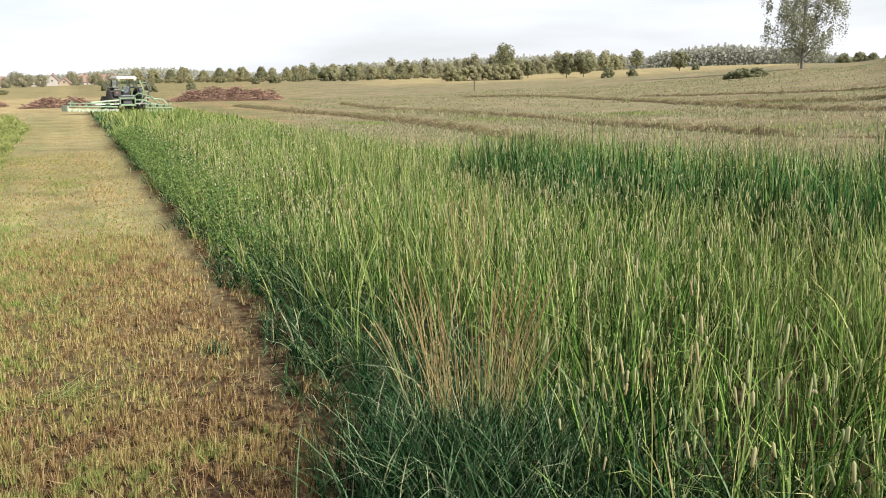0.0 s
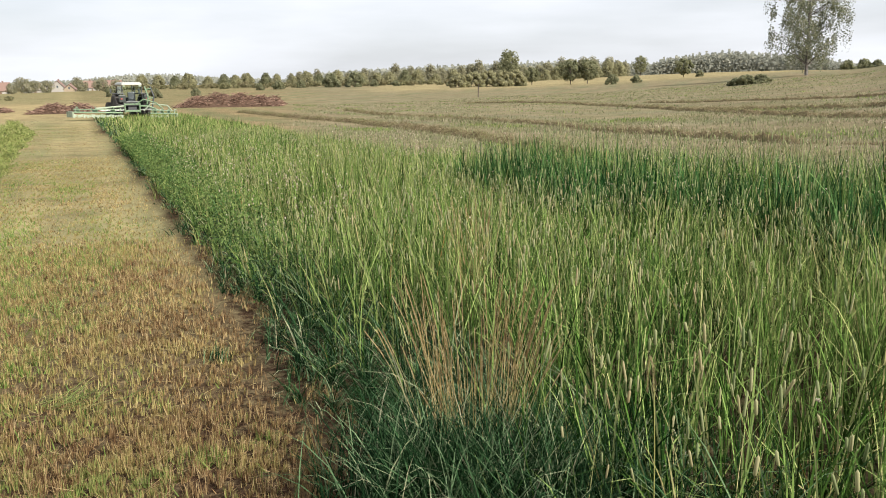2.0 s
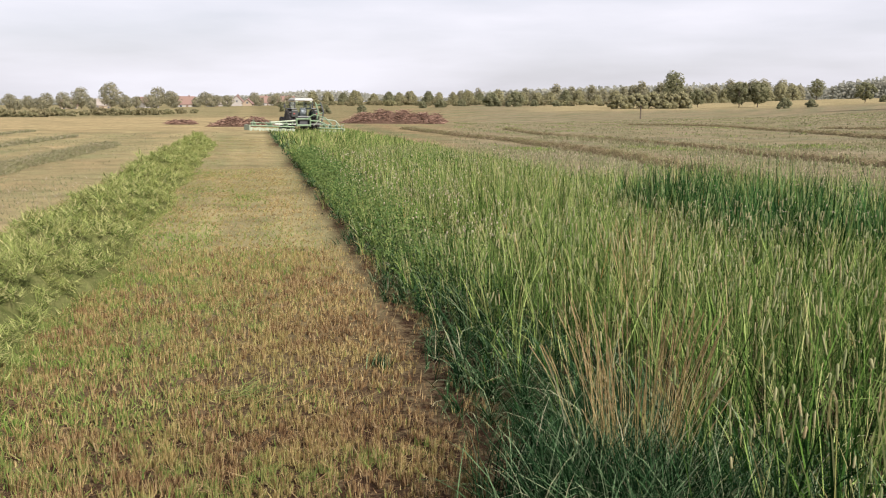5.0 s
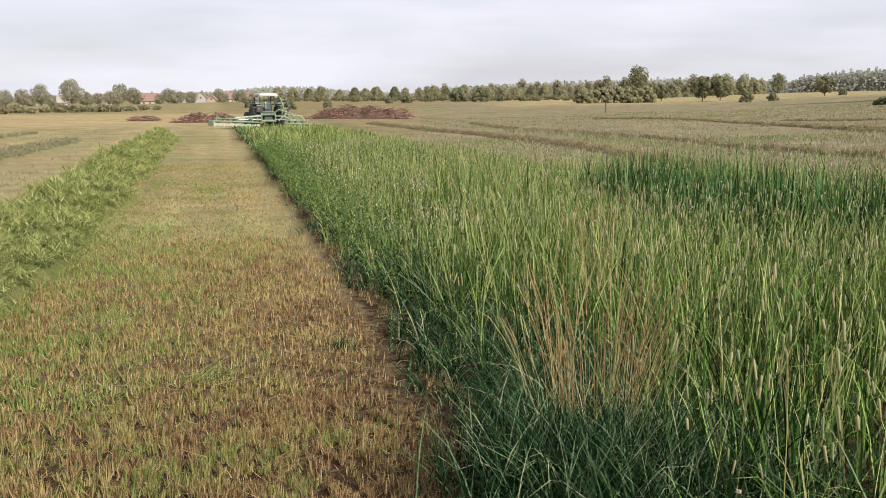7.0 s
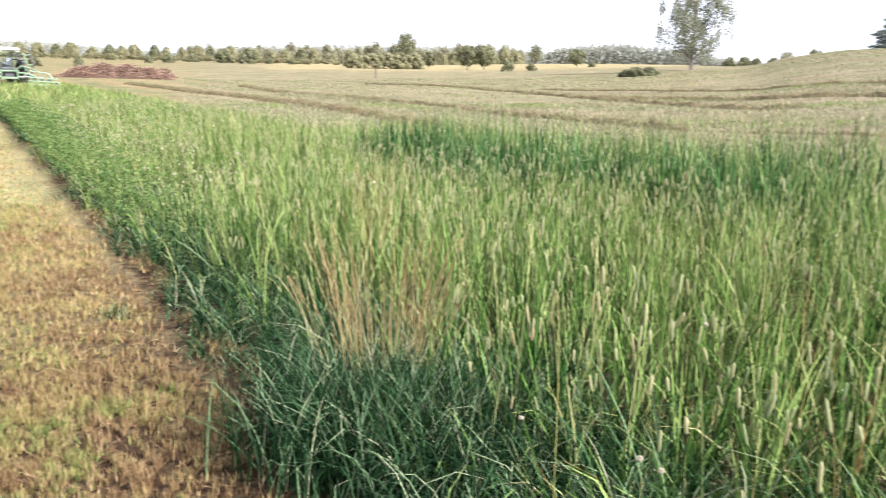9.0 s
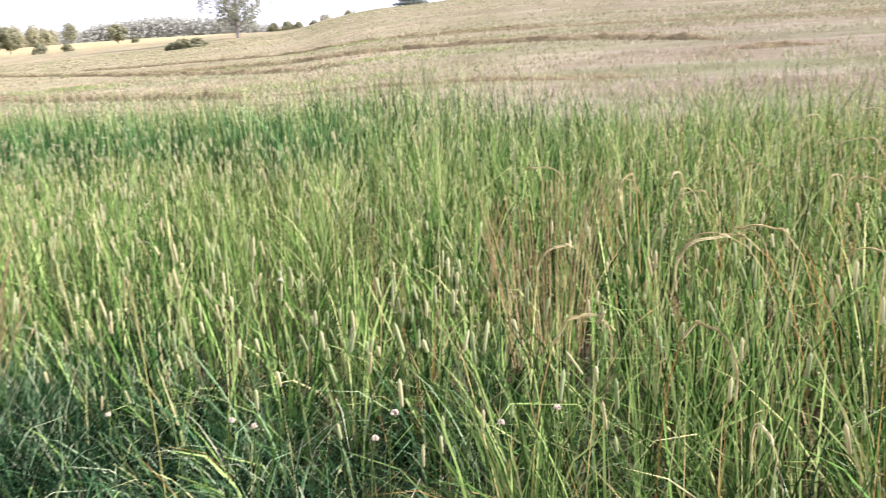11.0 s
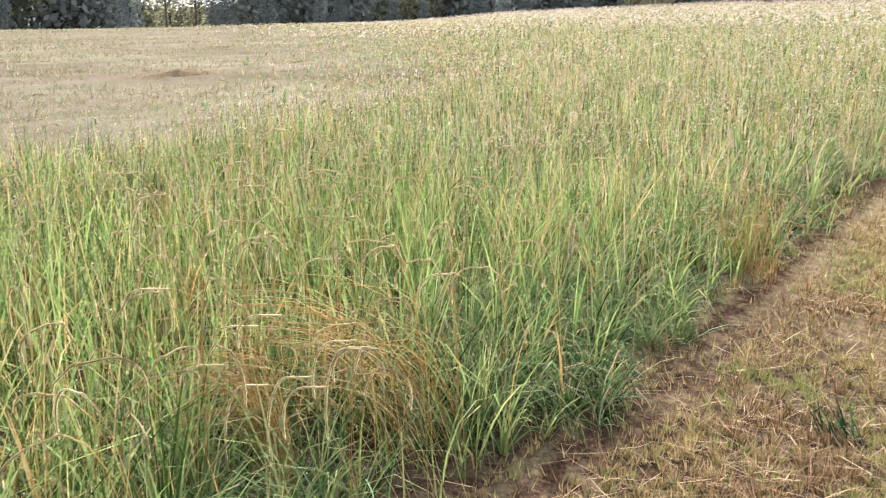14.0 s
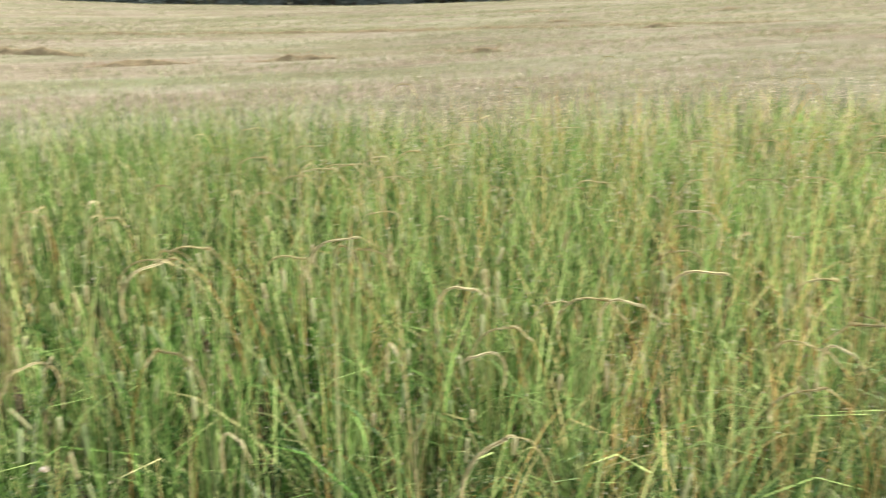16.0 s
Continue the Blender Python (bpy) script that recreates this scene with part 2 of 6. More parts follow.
# ---- the lie of the land ----
# by direction (degrees left of ahead): the rise of the skyline of the ground, and how far off it is
SKYLINE = [(-180, 0.0, 300), (-165, 2.5, 150), (-150, 3.45, 130), (-140, 3.55, 130), (-130, 3.2, 120), (-123, 2.85, 100), (-110, 2.62, 85), (-95, 2.26, 75),
           (-83, 2.02, 75), (-70, 1.75, 85), (-58, 1.9, 95), (-50, 2.2, 100), (-43, 2.42, 110), (-37, 2.35, 120), (-31, 2.0, 140), (-28, 1.5, 160), (-26.6, 1.08, 180), (-25, 0.9, 200),
           (-22, 0.95, 260), (-17, 0.9, 400), (-13, 0.8, 420), (-5, 0.5, 430), (2, 0.45, 450), (18, 0.36, 450), (24, 0.22, 420), (30, 0.05, 400),
           (38, -0.1, 400), (60, -0.1, 400), (180, 0.0, 300)]
SLOPE = 0.079
EDGE = 1.057                                  # the standing strip begins this far right of the eye
ALONG, ACROSS = (-0.389, 0.921), (0.921, 0.389)


def land(x, y):
    """Height of the ground, for arrays too."""
    x, y = np.asarray(x, float), np.asarray(y, float)
    d, az = np.hypot(x, y), np.degrees(np.arctan2(-x, y))
    sk = np.array(SKYLINE)
    el, far = np.tan(np.radians(np.interp(az, sk[:, 0], sk[:, 1]))), np.interp(az, sk[:, 0], sk[:, 2])
    s0 = SLOPE * np.maximum(0, 0.985 * np.sin(np.radians(-az)) - 0.17 * np.cos(np.radians(az)))
    k = np.clip(d / far, 0, 1)
    top = 1.55 + far * el
    z = (k**3 - 2 * k**2 + k) * far * s0 + (3 * k**2 - 2 * k**3) * top + (k**3 - k**2) * far * el
    flat = np.clip((az + 5) / 10, 0, 1) * np.clip((70 - az) / 10, 0, 1)
    near = np.clip((d - 90) / 150, 0, 1)
    z = z * (1 - flat) + flat * (z * near * near * (3 - 2 * near) - 0.25 * np.clip((d - 25) / 35, 0, 1) * np.clip((140 - d) / 50, 0, 1))
    ridge = np.clip((d - 520) / 480, 0, 1)
    z = z + ridge * ridge * (3 - 2 * ridge) * np.interp(az, [-30, -24, -16, -12, -6, 2, 8, 14, 20, 25, 32, 50], [0, 3, 5, 2, 5, 4, 3, 5, 8, 6, 4, 2])
    return z + 0.02 * np.sin(x * 1.3 + 0.7 * y) * np.sin(y * 0.9 - 0.4 * x) * np.clip(d / 4, 0, 1)


def at_az(az, d):
    a = radians(az)
    return -math.sin(a) * d, math.cos(a) * d


def strip_right(s):
    return np.interp(s, [-90, -40, -19, -12, -8, -6, -3, 0, 3, 7, 10, 13, 16, 19, 24, 35, 50, 90], [80, 33, 14, 9.4, 7.9, 7.0, 6.9, 7.6, 7.8, 8.1, 8.2, 7.7, 7.2, 7.1, 7.3, 8.0, 8.7, 8.7])


def along_across(x, y):
    return ALONG[0] * x + ALONG[1] * y, ACROSS[0] * x + ACROSS[1] * y


def from_strip(s, o):
    return ALONG[0] * s + ACROSS[0] * o, ALONG[1] * s + ACROSS[1] * o


# ---- mesh helpers ----
def mesh_from(name, verts, faces, material, smooth=False):
    """verts (n,3), faces (m,k) of one size."""
    me = bpy.data.meshes.new(name)
    verts, faces = np.asarray(verts, np.float32), np.asarray(faces, np.int32)
    me.vertices.add(len(verts))
    me.vertices.foreach_set("co", verts.ravel())
    k = faces.shape[1]
    me.loops.add(faces.size)
    me.loops.foreach_set("vertex_index", faces.ravel())
    me.polygons.add(len(faces))
    me.polygons.foreach_set("loop_start", np.arange(0, faces.size, k, dtype=np.int32))
    me.polygons.foreach_set("loop_total", np.full(len(faces), k, np.int32))
    if smooth:
        me.polygons.foreach_set("use_smooth", np.ones(len(faces), bool))
    me.materials.append(material)
    me.update(calc_edges=True)
    return me


def part(name, bm, material, parent, label="", smooth=False):
    me = bpy.data.meshes.new(name)
    bm.to_mesh(me)
    bm.free()
    me.materials.append(material)
    if smooth:
        me.polygons.foreach_set("use_smooth", [True] * len(me.polygons))
    ob = new(name, me)
    ob.parent = parent
    return tagged(ob, label)


def mesh_part(name, me, parent, label=""):
    ob = new(name, me)
    ob.parent = parent
    return tagged(ob, label)


rng = np.random.default_rng(7)


def blades(base, height, width, lean_dir, lean, curl, levels=4, taper=0.6):
    """Verts and triangles of arching, tapering blades. All inputs are arrays over the blades; lean is the tilt at the foot in radians, curl bends them on."""
    n = len(base)
    face = rng.uniform(0, 2 * np.pi, n)
    side = np.stack([np.cos(face), np.sin(face), np.zeros(n)], 1)
    way = np.stack([np.cos(lean_dir), np.sin(lean_dir), np.zeros(n)], 1)
    rows, c = [], base.copy()
    for i in range(levels):
        w = width * (1 - i / levels) ** taper * 0.5
        rows += [c - side * w[:, None], c + side * w[:, None]]
        bend = np.clip(lean + 3.2 * curl * ((i + 0.5) / levels) ** 2, 0, 2.7)
        c = c + (height / levels)[:, None] * (way * np.sin(bend)[:, None] + np.stack([0 * bend, 0 * bend, np.cos(bend)], 1))
    rows.append(c)
    k = 2 * levels + 1
    verts = np.stack(rows, 1).reshape(-1, 3)
    tri = []
    for i in range(levels - 1):
        a = 2 * i
        tri += [(a, a + 1, a + 3), (a, a + 3, a + 2)]
    tri.append((k - 3, k - 2, k - 1))
    faces = (np.arange(n)[:, None, None] * k + np.array(tri)[None]).reshape(-1, 3)
    return verts, faces, rows[-1]


def joined(pieces):
    vs, fs, k = [], [], 0
    for v, f in pieces:
        vs.append(v)
        fs.append(f + k)
        k += len(v)
    return np.concatenate(vs), np.concatenate(fs)


def spindles(a, b, radius, sides=5, bulge=0.5):
    """Small closed spindles from a to b (n,3): seed heads, ears, twigs."""
    n = len(a)
    d = b - a
    d = d / np.maximum(np.linalg.norm(d, axis=1, keepdims=True), 1e-6)
    ref = np.where(np.abs(d[:, 2:3]) > 0.9, np.array([[1.0, 0, 0]]), np.array([[0, 0, 1.0]]))
    u = np.cross(d, ref)
    u /= np.linalg.norm(u, axis=1, keepdims=True)
    v = np.cross(d, u)
    rows = [a]
    for t, r in ((0.12, 0.8), (0.85, bulge + 0.3)):
        c = a + (b - a) * t
        for i in range(sides):
            w = 2 * np.pi * i / sides
            rows.append(c + (u * np.cos(w) + v * np.sin(w)) * (radius * r)[:, None])
    rows.append(b)
    k = 2 * sides + 2
    tri = []
    for i in range(sides):
        j = (i + 1) % sides
        tri += [(0, 1 + j, 1 + i), (1 + i, 1 + j, 1 + sides + j), (1 + i, 1 + sides + j, 1 + sides + i), (1 + sides + i, 1 + sides + j, k - 1)]
    verts = np.stack(rows, 1).reshape(-1, 3)
    return verts, (np.arange(n)[:, None, None] * k + np.array(tri)[None]).reshape(-1, 3)


def grains(a, b, radius):
    """Open husks of two crossed blades from a to b (n,3)."""
    n = len(a)
    d = b - a
    d = d / np.maximum(np.linalg.norm(d, axis=1, keepdims=True), 1e-6)
    u = np.cross(d, np.array([[0.31, 0.52, 0.79]]))
    u /= np.maximum(np.linalg.norm(u, axis=1, keepdims=True), 1e-6)
    v = np.cross(d, u)
    mid = a + (b - a) * 0.45
    rows = [a] + [mid + (u * math.cos(w) + v * math.sin(w)) * radius[:, None] for w in (0.0, 1.57, 3.14, 4.71)] + [b]
    tri = np.array([(0, 1, 5), (0, 2, 5), (0, 3, 5), (0, 4, 5)])
    return np.stack(rows, 1).reshape(-1, 3), (np.arange(n)[:, None, None] * 6 + tri[None]).reshape(-1, 3)


def cards(center, size, n, out=None):
    """Small leaf clumps as bent quads; they face roughly along out where it is given."""
    nrm = rng.normal(size=(n, 3))
    if out is not None:
        nrm = out / np.maximum(np.linalg.norm(out, axis=1, keepdims=True), 1e-6) + 0.45 * nrm
    nrm /= np.linalg.norm(nrm, axis=1, keepdims=True)
    ref = rng.normal(size=(n, 3))
    u = np.cross(nrm, ref)
    u /= np.linalg.norm(u, axis=1, keepdims=True)
    v = np.cross(nrm, u)
    size = size * rng.uniform(0.6, 1.3, n)
    r = [center - u * size[:, None], center - v * size[:, None] * 0.6 + nrm * size[:, None] * 0.2, center + u * size[:, None], center + v * size[:, None] * 0.6 + nrm * size[:, None] * 0.2]
    return np.stack(r, 1).reshape(-1, 3), np.arange(4 * n).reshape(-1, 4)


def stuff(name, verts, faces, material, label, category, smooth=False):
    return tagged(new(name, mesh_from(name, verts, faces, material, smooth)), label, category, kind="stuff")


# ---- ground ----
def mottle(x, y, scale):
    """Smooth random mottling between 0 and 1, for arrays."""
    x, y = np.asarray(x) * scale, np.asarray(y) * scale
    total = 0.0
    for k, share in ((1.0, 0.6), (2.3, 0.4)):
        i, j = np.floor(x * k), np.floor(y * k)
        u, v = x * k - i, y * k - j
        u, v = u * u * (3 - 2 * u), v * v * (3 - 2 * v)

        def corner(a, b):
            h = np.sin((i + a) * 127.1 + (j + b) * 311.7) * 43758.5453
            return h - np.floor(h)

        total = total + share * ((corner(0, 0) * (1 - u) + corner(1, 0) * u) * (1 - v) + (corner(0, 1) * (1 - u) + corner(1, 1) * u) * v)
    return total


def smooth(v, lo, hi):
    k = np.clip((v - lo) / (hi - lo), 0, 1)
    return k * k * (3 - 2 * k)


def cover(x, y):
    """How green, how golden and how bare (with painted grass shade) the ground is: three weights."""
    s, o = along_across(x, y)
    d, az = np.hypot(x, y), np.degrees(np.arctan2(-x, y))
    strip = (o > EDGE + 0.1) & (o < strip_right(s)) & (s < 78)
    wave = 0.5 + 0.5 * np.sin(o * 1.25 + 0.6 * np.sin(s * 0.11))
    patch = mottle(x + 9, y, 0.22)
    hill = smooth(-az, 20, 55) * smooth(az, -170, -150)
    right = np.clip(-0.3 + 1.1 * wave + 0.7 * (patch - 0.4), 0, 1) * (1 - hill) + hill * (0.1 + 0.8 * patch)
    streak = mottle(s * 0.05 + 3, o * 0.8, 1.0)
    left = np.clip(0.1 + 0.95 * streak, 0, 1)
    swath = 0.3 + (0.35 * np.sin(o * 2.2 + 0.5) ** 2 + 0.5 * streak) * smooth(s, 4, 12)
    green = np.where(o < -2.7, left, np.where(o < EDGE, swath, np.where(strip, 0.4, right)))
    green = np.where(az > 20, green * (1 - smooth(d, 70, 84)) + 0.05 * smooth(d, 70, 84), green)
    green = np.where(az > 14, green * (1 - smooth(d, 140, 155)) + 0.5 * smooth(d, 140, 155), green)
    golden = 0.75 * smooth(d, 170, 230) * smooth(-az, -8, -2) * smooth(az, -29, -25)
    golden = np.maximum(golden, np.where((o < EDGE) & (o > -2.7), (0.16 + 0.34 * np.exp(-(((o + 0.75) / 0.22) ** 2)) + 0.34 * np.exp(-(((o - 0.35) / 0.22) ** 2))) * smooth(s, 5, 10) + 0.14 * smooth(-s, 0, 2), 0))
    golden = np.maximum(golden, np.where((o < -2.7) & (d < 120), 0.6 * np.clip(1.25 - 1.6 * mottle(s * 0.04 - 5, o * 0.55, 1.0), 0, 1), 0))
    golden = np.maximum(golden, 0.4 * smooth(d, 78, 86) * (1 - smooth(d, 140, 155)) * smooth(az, 18, 22))
    # dark soil along the edge, with the standing grass's shadow painted into it
    bare = np.clip(1.1 - np.abs(o - EDGE + 0.03) / 0.19, 0, 1) * (s < 60)
    fade = np.clip((strip_right(s) - o) / (0.4 + 0.3 * np.clip(-s - 4, 0, 60)), 0, 1)
    field = (0.02 + 0.22 * mottle(x, y, 0.5)) * (1 - hill) + hill * (0.24 + 0.4 * mottle(x, y, 0.35))
    # earth under the strip also paints the shade beneath its blades
    bare = np.where(strip, 0.85 * fade + (1 - fade) * field, np.where(o > 0, np.maximum(bare, field * (o > EDGE)), bare))
    worn = np.clip(0.85 + 0.4 * mottle(x, y, 1.6) + 0.2 * smooth(o, -0.5, 0.7), 0, 1) * np.clip((11 - np.abs(s)) / 8, 0, 1) * (1 - 0.12 * smooth(-s, 0, 1.5))
    bare = np.where((o < EDGE) & (o > -2.2), np.maximum(bare, worn), bare)
    slope = np.where(o > strip_right(s) - 0.5, 0.85 * hill + 0.48 * (1 - hill) * smooth(-az, -14, -6), 0.0) * (1 - golden)
    return green * (1 - golden), golden, bare, slope


def ground_material():
    m, n, l, p = nodes_of("ground")
    att = n.new("ShaderNodeVertexColor")
    att.layer_name = "cover"
    sep = n.new("ShaderNodeSeparateColor")
    l.new(att.outputs["Color"], sep.inputs["Color"])
    geo = n.new("ShaderNodeNewGeometry")
    big = noise_node(n, l, 0.35, 4.0, geo.outputs["Position"])
    mid = noise_node(n, l, 3.0, 5.0, geo.outputs["Position"])
    fine = noise_node(n, l, 45.0, 4.0, geo.outputs["Position"], 0.7)
    straw = ramp_node(n, [(0.3, (0.14, 0.1, 0.058)), (0.5, (0.28, 0.208, 0.112)), (0.68, (0.38, 0.295, 0.165))])
    l.new(fine.outputs["Fac"], straw.inputs["Fac"])
    grass = ramp_node(n, [(0.3, (0.09, 0.11, 0.048)), (0.5, (0.17, 0.182, 0.088)), (0.7, (0.24, 0.23, 0.125))])
    l.new(fine.outputs["Fac"], grass.inputs["Fac"])
    f = n.new("ShaderNodeMath")
    f.operation = "MULTIPLY_ADD"
    l.new(big.outputs["Fac"], f.inputs[0])
    f.inputs[1].default_value = 1.6
    f.inputs[2].default_value = -0.8
    g = n.new("ShaderNodeMath")
    g.operation, g.use_clamp = "ADD", True
    l.new(f.outputs[0], g.inputs[0])
    l.new(sep.outputs["Red"], g.inputs[1])
    col = mix_node(n, l, straw.outputs["Color"], grass.outputs["Color"], g.outputs[0])
    gold = ramp_node(n, [(0.35, (0.34, 0.28, 0.14)), (0.65, (0.45, 0.38, 0.2))])
    l.new(mid.outputs["Fac"], gold.inputs["Fac"])
    col = mix_node(n, l, col, gold.outputs["Color"], sep.outputs["Green"])
    # streaks left by the mower run along the strip; the hillside has dried to a greyish pink between them
    turn = n.new("ShaderNodeMapping")
    turn.vector_type = "POINT"
    turn.inputs["Rotation"].default_value = (0, 0, -math.atan2(ACROSS[1], ACROSS[0]))
    squeeze = n.new("ShaderNodeMapping")
    squeeze.inputs["Scale"].default_value = (0.75, 0.04, 0.2)
    l.new(geo.outputs["Position"], turn.inputs["Vector"])
    l.new(turn.outputs["Vector"], squeeze.inputs["Vector"])
    lines = noise_node(n, l, 1.0, 5.0, squeeze.outputs["Vector"], 0.6)
    hay = ramp_node(n, [(0.34, (0.12, 0.155, 0.085)), (0.44, (0.19, 0.205, 0.14)), (0.52, (0.265, 0.25, 0.19)), (0.58, (0.19, 0.168, 0.13)), (0.66, (0.24, 0.215, 0.165))])
    l.new(lines.outputs["Fac"], hay.inputs["Fac"])
    mossy = n.new("ShaderNodeMapRange")
    mossy.inputs["From Min"].default_value, mossy.inputs["From Max"].default_value = 0.48, 0.62
    mossy.inputs["To Max"].default_value = 0.5
    l.new(big.outputs["Fac"], mossy.inputs["Value"])
    speck = mix_node(n, l, hay.outputs["Color"], grass.outputs["Color"], mossy.outputs["Result"])
    speck = mix_node(n, l, speck, straw.outputs["Color"], 0.14)
    col = mix_node(n, l, col, speck, att.outputs["Alpha"])
    for scale, lo, hi, depth in ((0.16, 0.46, 0.62, 0.34), (1.1, 0.48, 0.62, 0.42)):
        mot = noise_node(n, l, scale, 6.0, geo.outputs["Position"], 0.65)
        cutoff = n.new("ShaderNodeMapRange")
        cutoff.inputs["From Min"].default_value, cutoff.inputs["From Max"].default_value = lo, hi
        cutoff.inputs["To Max"].default_value = depth
        l.new(mot.outputs["Fac"], cutoff.inputs["Value"])
        col = mix_node(n, l, col, (0.1, 0.088, 0.05), cutoff.outputs["Result"])
    earth = ramp_node(n, [(0.35, (0.02, 0.0115, 0.0075)), (0.65, (0.066, 0.041, 0.026))])
    l.new(fine.outputs["Fac"], earth.inputs["Fac"])
    rag = noise_node(n, l, 11.0, 5.0, geo.outputs["Position"], 0.7)
    lift = n.new("ShaderNodeMapRange")
    lift.inputs["From Min"].default_value, lift.inputs["From Max"].default_value = 0.36, 0.58
    lift.inputs["To Min"].default_value, lift.inputs["To Max"].default_value = 0.65, 1.2
    l.new(rag.outputs["Fac"], lift.inputs["Value"])
    part_bare = n.new("ShaderNodeMath")
    part_bare.operation, part_bare.use_clamp = "MULTIPLY", True
    l.new(lift.outputs["Result"], part_bare.inputs[0])
    l.new(sep.outputs["Blue"], part_bare.inputs[1])
    col = mix_node(n, l, col, earth.outputs["Color"], part_bare.outputs[0])
    l.new(col, p.inputs["Base Color"])
    p.inputs["Roughness"].default_value = 0.95
    p.inputs["Specular IOR Level"].default_value = 0.0
    bp = n.new("ShaderNodeBump")
    bp.inputs["Strength"].default_value, bp.inputs["Distance"].default_value = 0.5, 0.03
    l.new(fine.outputs["Fac"], bp.inputs["Height"])
    l.new(bp.outputs["Normal"], p.inputs["Normal"])
    return m


def build_ground():
    turns, radii = 400, np.concatenate([[0.15], 0.35 * 1.055 ** np.arange(172)])
    ang = np.arange(turns) * 2 * np.pi / turns
    x, y = np.outer(radii, -np.sin(ang)), np.outer(radii, np.cos(ang))
    z = land(x, y)
    verts = np.stack([x, y, z], -1).reshape(-1, 3)
    i, j = np.meshgrid(np.arange(len(radii) - 1), np.arange(turns), indexing="ij")
    k = (j + 1) % turns
    faces = np.stack([i * turns + j, (i + 1) * turns + j, (i + 1) * turns + k, i * turns + k], -1).reshape(-1, 4)[:, ::-1]
    verts = np.concatenate([verts, [[0, 0, 0]]])
    me = mesh_from("ground", verts, faces, ground_material(), True)
    green, golden, bare, slope = cover(verts[:, 0], verts[:, 1])
    col = me.color_attributes.new("cover", "FLOAT_COLOR", "POINT")
    col.data.foreach_set("color", np.stack([green, golden, bare, slope], 1).astype(np.float32).ravel())
    tagged(new("ground", me), "mown meadow with straw-coloured stubble on a gentle hillside", "ground", kind="structure")


build_ground()


# ---- standing grass ----
def scatter(count, d0, d1, s0, s1, o0, o1):
    """Points of a stretch of the plan whose distance from the middle lies between d0 and d1."""
    s, o = rng.uniform(s0, s1, count), rng.uniform(o0, o1, count)
    x, y = from_strip(s, o)
    d = np.hypot(x, y) * (rng.uniform(0.86, 1.16, count) if d0 > 2 else rng.uniform(1.0, 1.16, count))
    ok = (d >= d0) & (d < d1)
    return x[ok], y[ok], s[ok], o[ok]


def in_strip(density, d0, d1, s0, s1, lead=0.0):
    o1 = float(np.max(strip_right(np.linspace(s0, s1, 40))))
    x, y, s, o = scatter(int(density * (s1 - s0) * (o1 - EDGE - lead)), d0, d1, s0, s1, EDGE + lead, o1)
    ok = o < strip_right(s) + 0.25 * np.sin(s * 2.1) * np.sin(s * 0.7) + rng.normal(0, 0.25 + 0.24 * np.clip(-s - 4, 0, 60), len(s))
    return x[ok], y[ok], s[ok], o[ok]


def stand_front(s):
    return 5.1 + 0.25 * np.sin(s * 1.3)


def sward(s, o):
    """Height of the standing grass: taller in one stand, lower at its edge and down the field."""
    h = 0.8 + 0.07 * np.sin(s * 1.7 + o) + 0.06 * np.sin(o * 2.3 - s * 0.6)
    front = stand_front(s)
    inside = np.clip((s - 3.0) / 1.5, 0, 1) * np.clip((12.5 - s) / 1.2, 0, 1)
    h = h + 0.2 * np.clip((o - front) / 0.25, 0, 1) * inside - 0.32 * np.clip(1 - np.abs(o - front + 0.45) / 0.6, 0, 1) * inside
    h = h - 0.3 * np.clip((s - 13) / 12, 0, 1)
    h = h * np.clip((strip_right(s) - o) / (0.8 + 0.3 * np.clip(-s - 4, 0, 60)), 0.25, 1)
    h = h - 0.3 * smooth(s, 6, 8.5) * (1 - smooth(s, 24, 32)) * (1 - smooth(o - EDGE, 1.0, 2.0))
    return h * (0.55 + 0.45 * np.clip((o - EDGE) / 0.7, 0, 1))


# leaves and stems per square metre, nearest and farthest distance, stretch along the strip, and how much broader each blade stands for its neighbours
BANDS = [(1500, 120, 0.7, 3.2, -4, 4, 1.0), (900, 100, 3.2, 7.0, -8, 8, 1.15), (440, 70, 7.0, 15.0, -16, 16, 1.7), (135, 24, 15.0, 36.0, -38, 37, 2.7), (26, 5, 36.0, 95.0, -92, 80, 5.5)]


def tufted(x, y, cell, loose):
    """Pull points towards the shared feet of their tufts; returns them with a random number for each tuft."""
    gx, gy = np.round(x / cell) * cell, np.round(y / cell) * cell
    gx, gy = gx + 0.4 * cell * np.sin(gx * 91.7 + gy * 37.1), gy + 0.4 * cell * np.sin(gx * 53.3 - gy * 71.9)
    pull = rng.uniform(loose, 1.0, len(x))
    tuft = np.sin(gx * 127.1 + gy * 311.7) * 43758.5453
    return x + (gx - x) * pull, y + (gy - y) * pull, tuft - np.floor(tuft)


